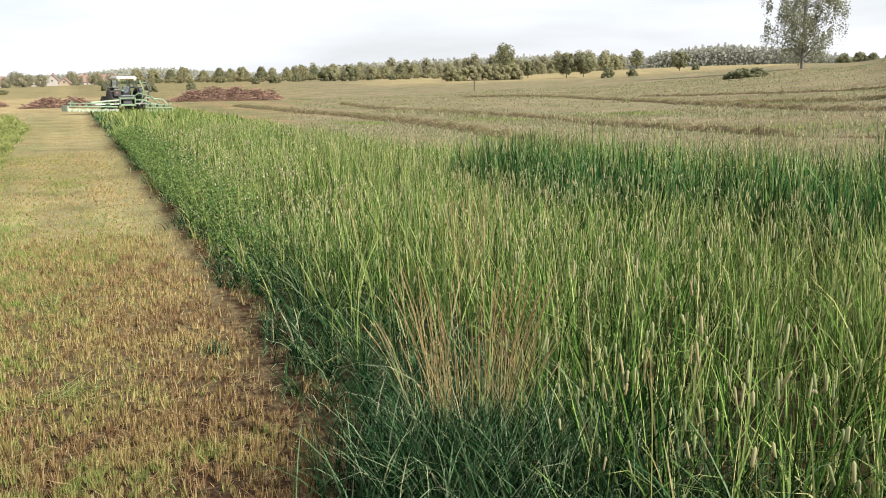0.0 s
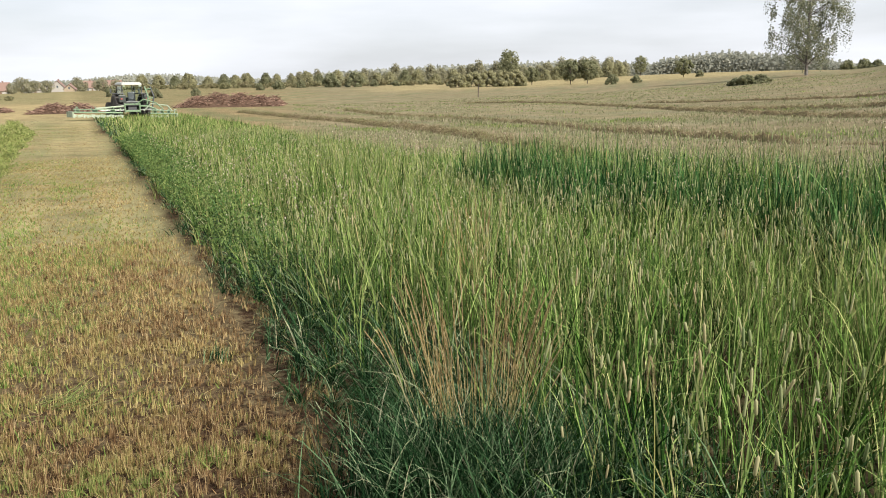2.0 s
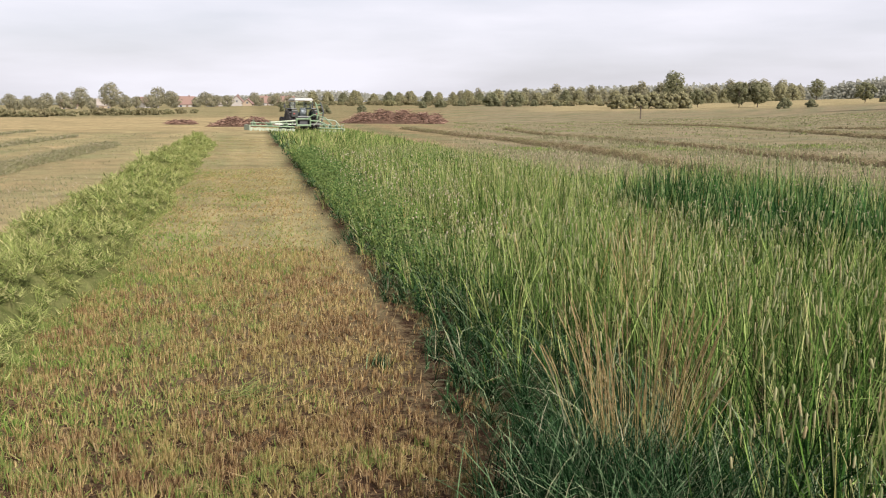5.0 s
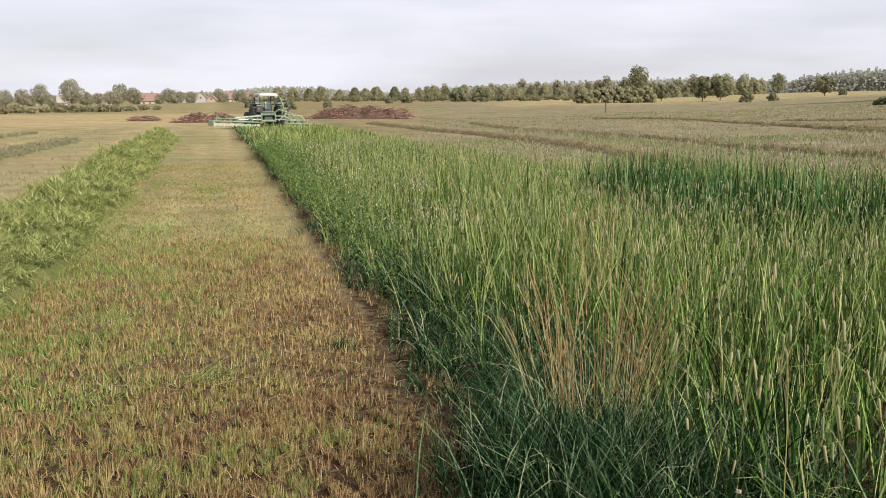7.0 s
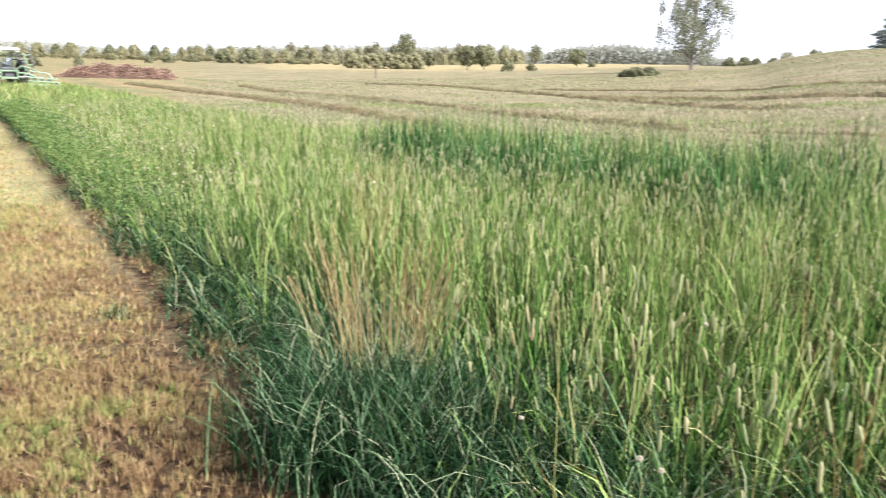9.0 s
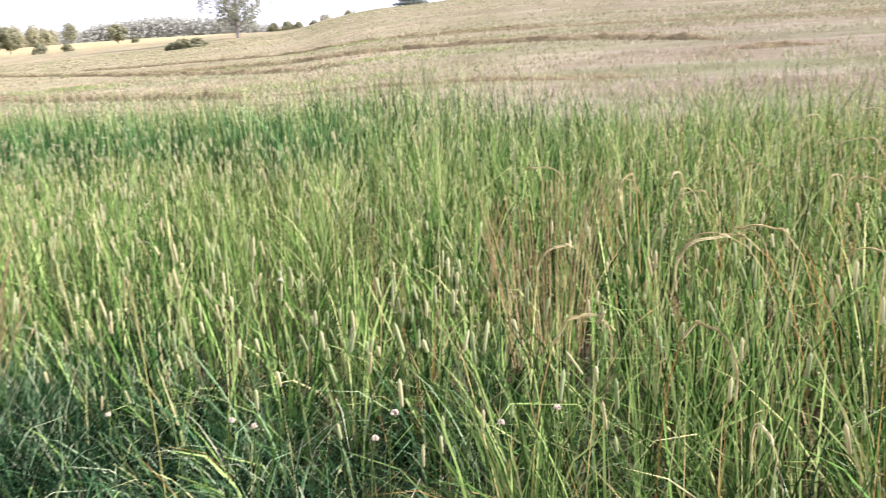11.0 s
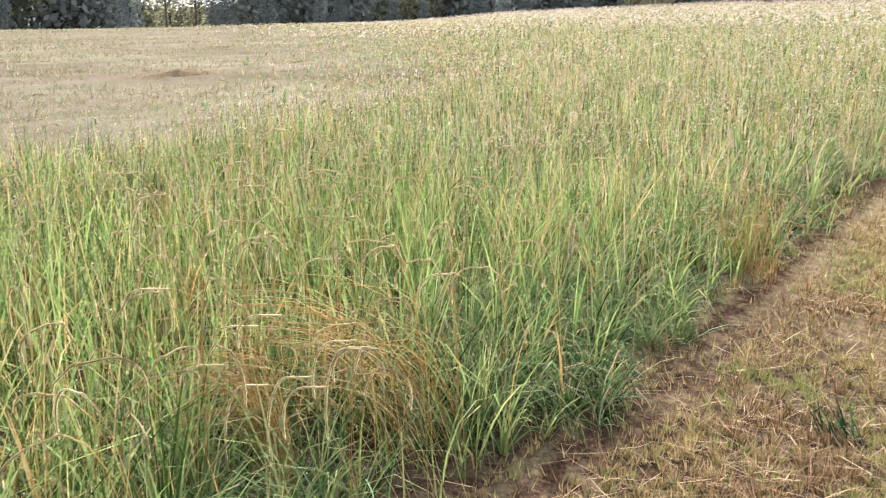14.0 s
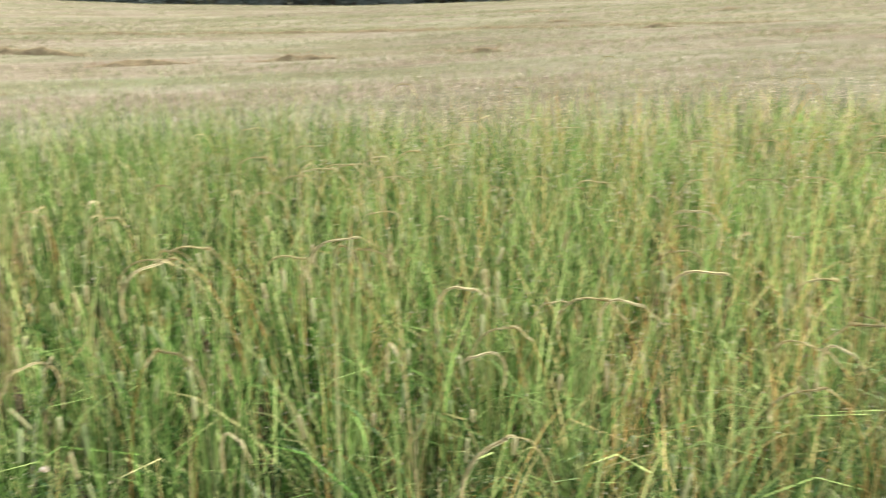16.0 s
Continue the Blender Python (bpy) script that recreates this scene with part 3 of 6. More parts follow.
def meadow():
    green, ripe, lush, dense, tan, rust, heads, tops = [], [], [], [], [], [], [], []
    for leaf_density, stem_density, d0, d1, s0, s1, fat in BANDS:
        x, y, s, o = in_strip(leaf_density, d0, d1, s0, s1, 0.12)
        x, y, tuft = tufted(x, y, 0.15 if d1 < 8 else 0.26, 0.5)
        open_spot = (np.hypot(x - 2.12, y + 1.38) < 0.52) & (rng.uniform(size=len(x)) < 0.82)
        s, o = along_across(x, y)
        keep = ~open_spot & ((tuft > 0.34) | (d1 > 8))
        keep &= ~((o < EDGE + 0.75 + 0.3 * np.sin(s * 1.9)) & (s > 0.9) & (s < 7) & (rng.uniform(size=len(x)) < 0.85))
        x, y, s, o, tuft = x[keep], y[keep], s[keep], o[keep], tuft[keep]
        n = len(x)
        h = sward(s, o) * rng.uniform(0.35, 1.06, n) * (0.84 + 0.26 * tuft) * (1 - 0.16 * smooth(-s, -3, 1) * (d1 > 4))
        base = np.stack([x, y, land(x, y) - 0.01], 1)
        outward = np.clip(1.2 - (o - EDGE), 0, 1.2) * (1 - 0.6 * smooth(-s, 0.5, 2))
        ang = rng.uniform(0, 2 * np.pi, n)
        lx, ly = np.cos(ang) - 0.9 * outward * ACROSS[0], np.sin(ang) - 0.9 * outward * ACROSS[1]
        lean = np.minimum(rng.gamma(2.0, 0.085, n), 0.6) * (1 + 0.3 * outward)
        curl = np.where(rng.uniform(size=n) < np.clip(0.5 - s * 0.03, 0.3, 0.72), rng.gamma(3.0, 0.27, n), rng.gamma(1.5, 0.07, n))
        width = fat * rng.uniform(0.0035, 0.0105, n) * (1 + (0.35 * smooth(s, 0.3, 1.5) if d1 < 4 else 0.0)) * (1 + 0.15 * smooth(-s, -2, 0.5) * (d1 < 4) + 0.15 * smooth(-s, -2, 1) * (d1 > 4))
        south = rng.uniform(size=n) < np.clip((2.6 - s) / 5.5, 0.03, 0.88)
        north = (rng.uniform(size=n) < np.clip(np.maximum((s - 6) / 7, 0.64 * smooth(np.hypot(x, y), 2.8, 5.5)), 0, 0.9)) & ~south
        dirs = np.arctan2(ly, lx)
        # these dark blades crowd along the stand's front, painting its shaded face
        thick = (o > stand_front(s)) & (s > 2.5) & (s < 12.3) & (rng.uniform(size=n) < np.where((o < stand_front(s) + 0.9) & (s > 4.0), 0.88, 0.2))
        south, north = south & ~thick, north & ~thick
        width, curl = width * (1 + 0.25 * thick), np.where(thick, 0.3 * curl, curl)
        h = np.where(thick, np.maximum(h, 0.72 * sward(s, o)), h)
        bleached = south & (rng.uniform(size=n) < 0.44 * smooth(np.hypot(x, y), 3.5, 9) * smooth(-s, -1.5, 2))
        south = south & ~bleached
        dry = south & (rng.uniform(size=n) < 0.24 * smooth(mottle(x - 4, y + 2, 1.3), 0.42, 0.7))
        south = south & ~dry
        width = np.where(dry, 0.55 * width, width)
        levels = 5 if d1 < 8 else 3 if d1 < 16 else 2
        for group, where in ((ripe, south), (rust, dry), (tan, bleached), (lush, north), (dense, thick), (green, ~south & ~north & ~thick & ~bleached & ~dry)):
            if where.any():
                v, f, tip = blades(base[where], h[where], width[where], dirs[where], lean[where], curl[where], levels, 0.5)
                group.append((v, f))
        # stems with seed heads stand a little above the leaves
        x, y, s, o = in_strip(stem_density * 2.2, d0, d1, s0, s1, 0.3)
        keep = rng.uniform(size=len(s)) < 0.65 + 0.35 * smooth(-s, -2.5, 0)
        x, y = x[keep], y[keep]
        x, y, tuft = tufted(x, y, 0.22, 0.1)
        s, o = along_across(x, y)
        keep = (s < 30) & (rng.uniform(size=len(x)) < np.clip(1.7 * mottle(x, y, 0.9) - 0.15, 0.12 if d1 < 8 else 0.5, 1))
        x, y, s, o = x[keep], y[keep], s[keep], o[keep]
        m = len(x)
        hs = sward(s, o) * rng.uniform(0.7, 1.1, m) * (1 - 0.12 * smooth(-s, -3, 1))
        ang2 = rng.uniform(0, 2 * np.pi, m)
        ls = rng.gamma(2, 0.05, m)
        v, f, tip = blades(np.stack([x, y, land(x, y) - 0.01], 1), hs, fat * rng.uniform(0.0022, 0.0032, m), ang2, ls, ls * 0.5, 3, 0.15)
        straw = rng.uniform(size=m) < 0.02 + 0.14 * smooth(-s, -3, 1)
        for group, where in ((green, ~straw), (rust, straw)):
            k = np.repeat(where, 7)
            v2, f2 = v[k], np.arange(where.sum())[:, None, None] * 7 + f.reshape(m, -1, 3)[0][None]
            group.append((v2, f2.reshape(-1, 3)))
        tilt = rng.gamma(2.0, 0.09, m)
        way = np.stack([np.cos(ang2) * tilt, np.sin(ang2) * tilt, np.ones(m)], 1)
        open_top = rng.uniform(size=m) < np.clip(np.maximum((2.6 - s) / 4, 0.38 * smooth(s, 3, 6) * (1 - smooth(s, 16, 22))), 0.05, 0.9)
        thin = open_top & (np.hypot(x, y) < 4.5) & (rng.uniform(size=m) < 0.25)
        spike = ~open_top & (rng.uniform(size=m) < 0.85)
        open_top = open_top & ~thin
        ln = rng.uniform(0.025, 0.075, m)
        heads.append(spindles(tip[spike] - 0.01 * way[spike], (tip + way * ln[:, None])[spike], (1.0 if d1 < 4 else 0.8) * fat**0.35 * rng.uniform(0.0038, 0.0066, spike.sum()), 6 if d1 < 4 else 4 if d1 < 8 else 3, 0.5))
        # loose panicles: a few fine branchlets round the top of the stem
        for k in range(9 if d1 < 4 else 6 if d1 < 8 else 3 if d1 < 16 else 2):
            p = tip[open_top]
            q = len(p)
            tops.append(cards(p + np.column_stack([rng.normal(0, 0.02, q), rng.normal(0, 0.02, q), rng.uniform(-0.15, 0.05, q)]), (0.0028 if d1 < 4 else 0.0036 if d1 < 8 else 0.004) * fat**1.5, q))
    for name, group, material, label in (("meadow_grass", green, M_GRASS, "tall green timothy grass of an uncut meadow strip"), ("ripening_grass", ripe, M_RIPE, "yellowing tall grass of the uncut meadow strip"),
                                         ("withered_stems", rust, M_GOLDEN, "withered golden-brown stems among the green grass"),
                                         ("bleached_grass", tan, M_BLEACH, "bleached straw-coloured grass of the uncut strip"), ("grass_stand", dense, M_STAND, "dense stand of taller green grass at the far side of the strip, its shaded face painted dark"), ("lush_grass", lush, M_LUSH, "fresh bright green grass at the far end of the uncut strip")):
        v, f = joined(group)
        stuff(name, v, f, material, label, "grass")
    v, f = joined(heads)
    stuff("timothy_heads", v, f, M_HEAD, "pale green and tan seed heads above the grass", "grass")
    v, f = joined(tops)
    stuff("grass_panicles", v, f, M_PANICLE, "fine pinkish-tan panicles above the grass", "grass")


meadow()


def rim_grass():
    pieces, south = [], []
    for density, d0, d1, s0, s1, fat in ((5600, 0.5, 4.8, -5, 5, 1.0), (1900, 4.8, 10.0, -11, 11, 1.25), (360, 10.0, 30.0, -32, 32, 2.4), (90, 30, 85, 30, 78, 5.5)):
        x, y, s, o = scatter(int(density * (s1 - s0) * 1.05), d0, d1, s0, s1, EDGE - 0.1, EDGE + 1.1)
        wob = 0.12 * np.sin(s * 2.3) + 0.08 * np.sin(s * 5.1 + 1)
        ok = (o > EDGE + wob + 0.14 * smooth(-s, 0.8, 2)) & (rng.uniform(size=len(s)) < np.clip(1.3 - (o - EDGE), 0, 1))
        x, y, tuft = tufted(x[ok], y[ok], 0.15, 0.35)
        ok = (tuft > 0.2) & ((np.hypot(x - 2.12, y + 1.38) > 0.5) | (rng.uniform(size=len(x)) < 0.4))
        x, y = x[ok], y[ok]
        s, o = along_across(x, y)
        n = len(x)
        h = np.where(rng.uniform(size=n) < 0.75, rng.uniform(0.12, 0.4, n), rng.uniform(0.3, 0.66, n)) * (1 - 0.3 * smooth(s, 6, 9)) * (0.7 + 0.5 * np.clip((o - EDGE) / 0.5, 0, 1))
        ang = rng.uniform(0, 2 * np.pi, n)
        out = 0.55 - 0.4 * smooth(-s, 0.5, 2)
        lx, ly = np.cos(ang) - out * ACROSS[0], np.sin(ang) - out * ACROSS[1]
        base, wd, dirs = np.stack([x, y, land(x, y) - 0.01], 1), fat * rng.uniform(0.0042, 0.0088, n), np.arctan2(ly, lx)
        lean, curl = np.minimum(rng.gamma(2.4, 0.2, n), 1.1), np.minimum(rng.gamma(2.4, 0.3, n), 1.5)
        ripe = rng.uniform(size=n) < np.clip(0.55 - s / 3, 0.0, 0.78)
        for group, w in ((pieces, ~ripe), (south, ripe)):
            if w.any():
                v, f, tip = blades(base[w], h[w], wd[w], dirs[w], lean[w], curl[w], 5 if d1 < 5 else 4)
                group.append((v, f))
    for cx, cy, k in ((0.06, 2.9, 520), (1.56, 1.8, 200), (0.3, 2.9, 420), (-0.1, 2.95, 400), (0.2, 2.7, 420), (0.42, 2.65, 320), (0.6, 2.75, 200), (0.0, 2.8, 420), (0.15, 2.95, 420), (-0.2, 3.1, 260), (0.35, 3.05, 260)):
        p = np.stack([cx + rng.normal(0, 0.14, k), cy + rng.normal(0, 0.12, k), np.zeros(k)], 1)
        p[:, 2] = land(p[:, 0], p[:, 1]) - 0.01
        v, f, tip = blades(p, rng.uniform(0.32, 0.62, k), rng.uniform(0.004, 0.0085, k), rng.uniform(0, 6.28, k), rng.gamma(2, 0.12, k), rng.gamma(2, 0.2, k), 5, 0.5)
        pieces.append((v, f))
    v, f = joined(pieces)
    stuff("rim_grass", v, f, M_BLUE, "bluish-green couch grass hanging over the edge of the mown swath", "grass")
    v, f = joined(south)
    stuff("dry_rim_grass", v, f, M_RIM, "half-dry grass hanging over the edge of the mown swath", "grass")


rim_grass()


def arching(base, way, height, reach, m=14):
    """Points along a stalk that rises and leans over towards way."""
    t = np.linspace(0, 1, m)[:, None]
    return np.array(base)[None] + reach * t**2.2 * np.array([[math.cos(way), math.sin(way), 0]]) + height * np.sin(t * math.pi / 2) * np.array([[0, 0, 1.0]])


def ribbon(p, w0, w1):
    d = np.gradient(p, axis=0)
    side = np.cross(d, [0.3, 0.5, 0.8])
    side /= np.maximum(np.linalg.norm(side, axis=1, keepdims=True), 1e-6)
    w = np.linspace(w0, w1, len(p))[:, None]
    other = np.cross(d / np.linalg.norm(d, axis=1, keepdims=True), side)
    v = np.stack([p - side * w, p + side * w, p + other * w * 1.2], 1).reshape(-1, 3)
    i = np.arange(len(p) - 1)[:, None] * 3
    f = np.concatenate([np.concatenate([i + a, i + b, i + 3 + b], 1) for a, b in ((0, 1), (1, 2), (2, 0))] + [np.concatenate([i + a, i + 3 + b, i + 3 + a], 1) for a, b in ((0, 1), (1, 2), (2, 0))])
    return v, f


def spikelets(p, share, radius, length):
    """Alternating grains over the last share of a stalk."""
    k = np.concatenate([[0], np.cumsum(np.linalg.norm(np.diff(p, axis=0), axis=1))])
    t = np.arange(k[-1] * (1 - share), k[-1], length * 0.33)
    c = np.stack([np.interp(t, k, p[:, i]) for i in range(3)], 1)
    d = np.stack([np.interp(np.minimum(t + 0.01, k[-1]), k, p[:, i]) for i in range(3)], 1) - np.stack([np.interp(t - 0.01, k, p[:, i]) for i in range(3)], 1)
    d /= np.linalg.norm(d, axis=1, keepdims=True)
    side = np.cross(d, [0.4, -0.3, 0.85])
    side *= (np.where(np.arange(len(t)) % 2, 1, -1) / np.maximum(np.linalg.norm(side, axis=1), 1e-6))[:, None]
    a = c + side * radius * 0.1
    return grains(a, a + d * length * 1.5 + side * radius * 0.35, np.full(len(t), radius))


def crook(base, way, rise, reach, hang, m=9, slant=0.05):
    """A stalk that rises, bows over towards way and lets its ear hang; returns its points and the ear's share of its length."""
    up, out = np.array([0, 0, 1.0]), np.array([math.cos(way), math.sin(way), 0])
    b, t = np.array(base, float), np.linspace(0, 1, m)[:, None]
    top = b + out * reach + up * rise

    def bend(p0, p1, p2, p3):
        return p0 * (1 - t) ** 3 + 3 * p1 * t * (1 - t) ** 2 + 3 * p2 * t**2 * (1 - t) + p3 * t**3

    stem = bend(b, b + up * rise * 0.7 + out * reach * slant, top - out * reach * 0.62 + up * 0.05 * rise, top)
    ear = bend(top, top + out * 0.05, top + out * 0.085 - up * hang * 0.4, top + out * 0.075 - up * hang)
    p = np.concatenate([stem, ear[1:]])
    total = np.linalg.norm(np.diff(p, axis=0), axis=1).sum()
    return p, (np.linalg.norm(np.diff(ear, axis=0), axis=1).sum() + 0.03) / total


def tussock(x, y, n, spread, height, arch, label, ways=None):
    """A dry clump: stalks and their panicles or ears."""
    root = new("tussock")
    tagged(root, label, "grass tussock")
    st, low, hd = [], [], []
    for i in range(n):
        r, a = spread * math.sqrt(random.random()), random.uniform(0, 6.28)
        bx, by = x + r * math.cos(a), y + r * math.sin(a)
        way = random.choice(ways) + random.uniform(-0.7, 0.7) if ways else a + random.uniform(-0.8, 0.8)
        tall = height * random.uniform(0.62, 1.06)
        foot = (bx, by, float(land(bx, by)))
        if ways:
            p, _ = crook(foot, way, tall * random.uniform(0.55, 1.0), arch * random.uniform(0.3, 1.1), random.uniform(0.01, 0.1), 6, random.uniform(0.15, 0.4))
            st.append(ribbon(p, 0.0015, 0.0009))
        else:
            t = np.linspace(0, 1, 9)[:, None]
            out, sag = arch * random.uniform(0.0, 1.0), random.uniform(0.0, 0.1)
            p = np.array(foot)[None] + t ** random.uniform(1.1, 1.6) * out * np.array([[math.cos(way), math.sin(way), 0]]) + (t - sag * t**4) * tall * np.array([[0, 0, 1.0]])
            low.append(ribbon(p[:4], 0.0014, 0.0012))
            st.append(ribbon(p[3:], 0.0012, 0.0006))
        if not ways or i % 2 == 0:
            hd.append(spikelets(p, random.uniform(0.14, 0.3), random.uniform(0.0014, 0.0024), 0.014))
    v, f = joined(st)
    tagged(mesh_part("dry_stalk_mass", mesh_from("dry_stalk_mass", v, f, M_GOLDEN if ways else M_TAN), root), kind="stuff")
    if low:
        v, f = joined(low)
        tagged(mesh_part("stalk_foot_mass", mesh_from("stalk_foot_mass", v, f, M_FOOT), root, "brown feet of the stalks, darkened with painted shade"), kind="stuff")
    v, f = joined(hd)
    tagged(mesh_part("seed_mass", mesh_from("seed_mass", v, f, M_DRYHEAD), root), kind="stuff")
    return root


tussock(0.1, 3.2, 125, 0.17, 0.88, 0.27, "dry straw-coloured tussock with feathery heads at the edge of the strip")
tussock(1.78, 1.86, 58, 0.1, 0.94, 0.2, "dry golden tussock with arching stalks in the green strip")
tussock(0.2, 5.6, 36, 0.1, 0.95, 0.25, "thin brownish tussock in the green strip")
tussock(2.33, -1.72, 105, 0.19, 0.62, 0.72, "golden tussock swept over in low arches at the edge", [0.75, 1.0, 1.25])
tussock(2.28, -1.15, 90, 0.06, 0.58, 0.26, "orange-brown sheaf of withered stalks at the edge of the strip", [0.8, 1.1])
tussock(3.05, -4.3, 70, 0.16, 0.62, 0.35, "brown withered tussock at the edge of the strip", [1.0, 2.2, 3.4, -1.2])
tussock(4.1, -7.0, 60, 0.18, 0.7, 0.3, "brown withered tussock at the edge of the strip")


def hanging_ear(x, y, rise, reach, way, hang, slant=0.05):
    root = new("rye_stalk")
    tagged(root, "pale arching rye stalk with a hanging ear", "grass stalk", "hanging rye ears at the edge")
    p, share = crook((x, y, float(land(x, y))), way, rise, reach, hang, 9, slant)
    v, f = ribbon(p, 0.0015, 0.001)
    mesh_part("stalk", mesh_from("stalk", v, f, M_EAR), root)
    v, f = spikelets(p, share + 0.04, 0.0036, 0.016)
    tagged(mesh_part("ear", mesh_from("ear", v, f, M_PALEEAR), root), kind="stuff")


# the heads of the arches stand at these spots, their feet lie back along the sweep
for tx, ty, rise, reach, hang in ((2.27, -1.1, 0.63, 0.45, 0.09), (2.13, -1.13, 0.48, 0.5, 0.27), (2.1, -1.17, 0.45, 0.42, 0.15), (2.13, -1.0, 0.48, 0.35, 0.25), (2.1, -1.27, 0.57, 0.3, 0.17), (2.08, -1.3, 0.55, 0.3, 0.28), (2.06, -1.32, 0.55, 0.34, 0.09),
                                  (2.25, -0.92, 0.52, 0.6, 0.06), (2.35, -1.05, 0.58, 0.55, 0.05), (2.5, -1.4, 0.7, 0.4, 0.1), (2.2, -1.7, 0.68, 0.25, 0.1), (2.4, -0.8, 0.72, 0.4, 0.08)):
    hanging_ear(tx - 0.54 * reach, ty - 0.84 * reach, rise, reach, 1.0, hang, 0.3)
for hx, hy, rise, reach, way, hang in ((1.35, 0.35, 0.74, 0.28, 0.5, 0.1), (1.75, 0.15, 0.78, 0.25, 1.2, 0.12), (1.9, -0.5, 0.8, 0.32, 1.3, 0.12), (1.7, -0.25, 0.76, 0.3, 0.9, 0.1), (1.45, 0.05, 0.7, 0.26, 2.6, 0.09), (1.3, -0.15, 0.6, 0.22, 2.9, 0.1),
                                       (1.55, 0.45, 0.66, 0.25, -0.6, 0.09), (1.25, 0.62, 0.6, 0.2, 0.9, 0.1), (2.1, 0.5, 0.84, 0.3, 2.2, 0.1), (1.6, -0.6, 0.7, 0.26, 0.4, 0.12), (2.3, 0.05, 0.84, 0.26, -1.2, 0.1), (1.85, 1.0, 0.86, 0.28, 2.8, 0.1), (2.0, 1.6, 0.88, 0.22, 0.4, 0.12), (1.95, 1.75, 0.7, 0.2, 3.0, 0.1)):
    hanging_ear(hx, hy, rise, reach, way, hang)


def ryegrass():
    stalks, ears = [], []
    n = 0
    while n < 420:
        s, o = random.uniform(-14, 3.2), EDGE + random.uniform(0.1, 5.0)
        if random.random() < 0.45:
            s, o = random.uniform(-4, 2.5), EDGE + random.uniform(0.1, 2.5)
        x, y = from_strip(s, o)
        if math.hypot(x, y) < 1.7 or random.random() > (1.8 - s) / 4.0:
            continue
        n += 1
        p, share = crook((x, y, float(land(x, y))), random.uniform(0, 6.28), random.uniform(0.6, 0.92), random.uniform(0.08, 0.3), random.uniform(0.02, 0.12), 7)
        stalks.append(ribbon(p, 0.0016, 0.001))
        ears.append(spikelets(p, min(0.32, share + 0.1), 0.003, 0.016))
    for group, name, material, label in ((stalks, "rye_stalks", M_GOLDEN, "thin straw-coloured stalks arching over the meadow"), (ears, "rye_ears", M_EAR, "pale drooping ears of wild rye over the meadow")):
        v, f = joined(group)
        stuff(name, v, f, material, label, "grass")


ryegrass()


def clover_patch():
    n = 17000
    x, y, s, o = scatter(n, 6, 30, 6, 29, EDGE + 0.02, EDGE + 0.75)
    z = land(x, y) + rng.uniform(0.06, 0.5, len(x)) * (0.6 + 0.4 * np.clip((o - EDGE) / 0.5, 0, 1))
    v, f = cards(np.stack([x, y, z], 1), 0.008 + 0.0008 * np.hypot(x, y), len(x))
    stuff("clover", v, f, M_CLOVER, "dark green clover leaves along the rim of the strip", "clover")
    x, y, s, o = scatter(420, 7, 26, 7, 24, EDGE + 0.3, EDGE + 2.0)
    p = np.stack([x, y, land(x, y) + rng.uniform(0.44, 0.58, len(x))], 1)
    v, f = spindles(p, p + np.array([[0, 0, 0.024]]), np.full(len(p), 0.008), 5, 0.5)
    stuff("clover_blooms", v, f, M_BLOOM, "small faded pinkish clover blooms", "clover")


def clover_flower(x, y, z):
    root = new("clover_flower")
    tagged(root, "pale pink clover flower standing in the tall grass", "flower", "clover flowers in the grass")
    g = float(land(x, y))
    p = arching((x + 0.05, y + 0.03, g), random.uniform(0, 6), z - g, 0.03)
    v, f = ribbon(p, 0.0013, 0.001)
    mesh_part("stem", mesh_from("stem", v, f, M_GRASS), root)
    tip = p[-1]
    k = 46
    d = rng.normal(size=(k, 3))
    d[:, 2] = np.abs(d[:, 2]) - 0.25
    d /= np.linalg.norm(d, axis=1, keepdims=True)
    v, f = spindles(np.repeat(tip[None], k, 0) + d * 0.002, tip[None] + d * rng.uniform(0.005, 0.0075, k)[:, None], np.full(k, 0.0014), 4, 0.6)
    mesh_part("bloom", mesh_from("bloom", v, f, M_BLOOM), root)


clover_patch()
for fx, fy, fz in ((0.36, 1.16, 0.86), (0.41, 1.13, 0.86), (0.54, 0.91, 0.9), (0.5, 0.9, 0.87), (0.72, 0.78, 0.88), (0.75, 0.77, 0.9), (0.31, 1.6, 0.75), (0.86, 1.9, 0.86)):
    clover_flower(fx, fy, fz)


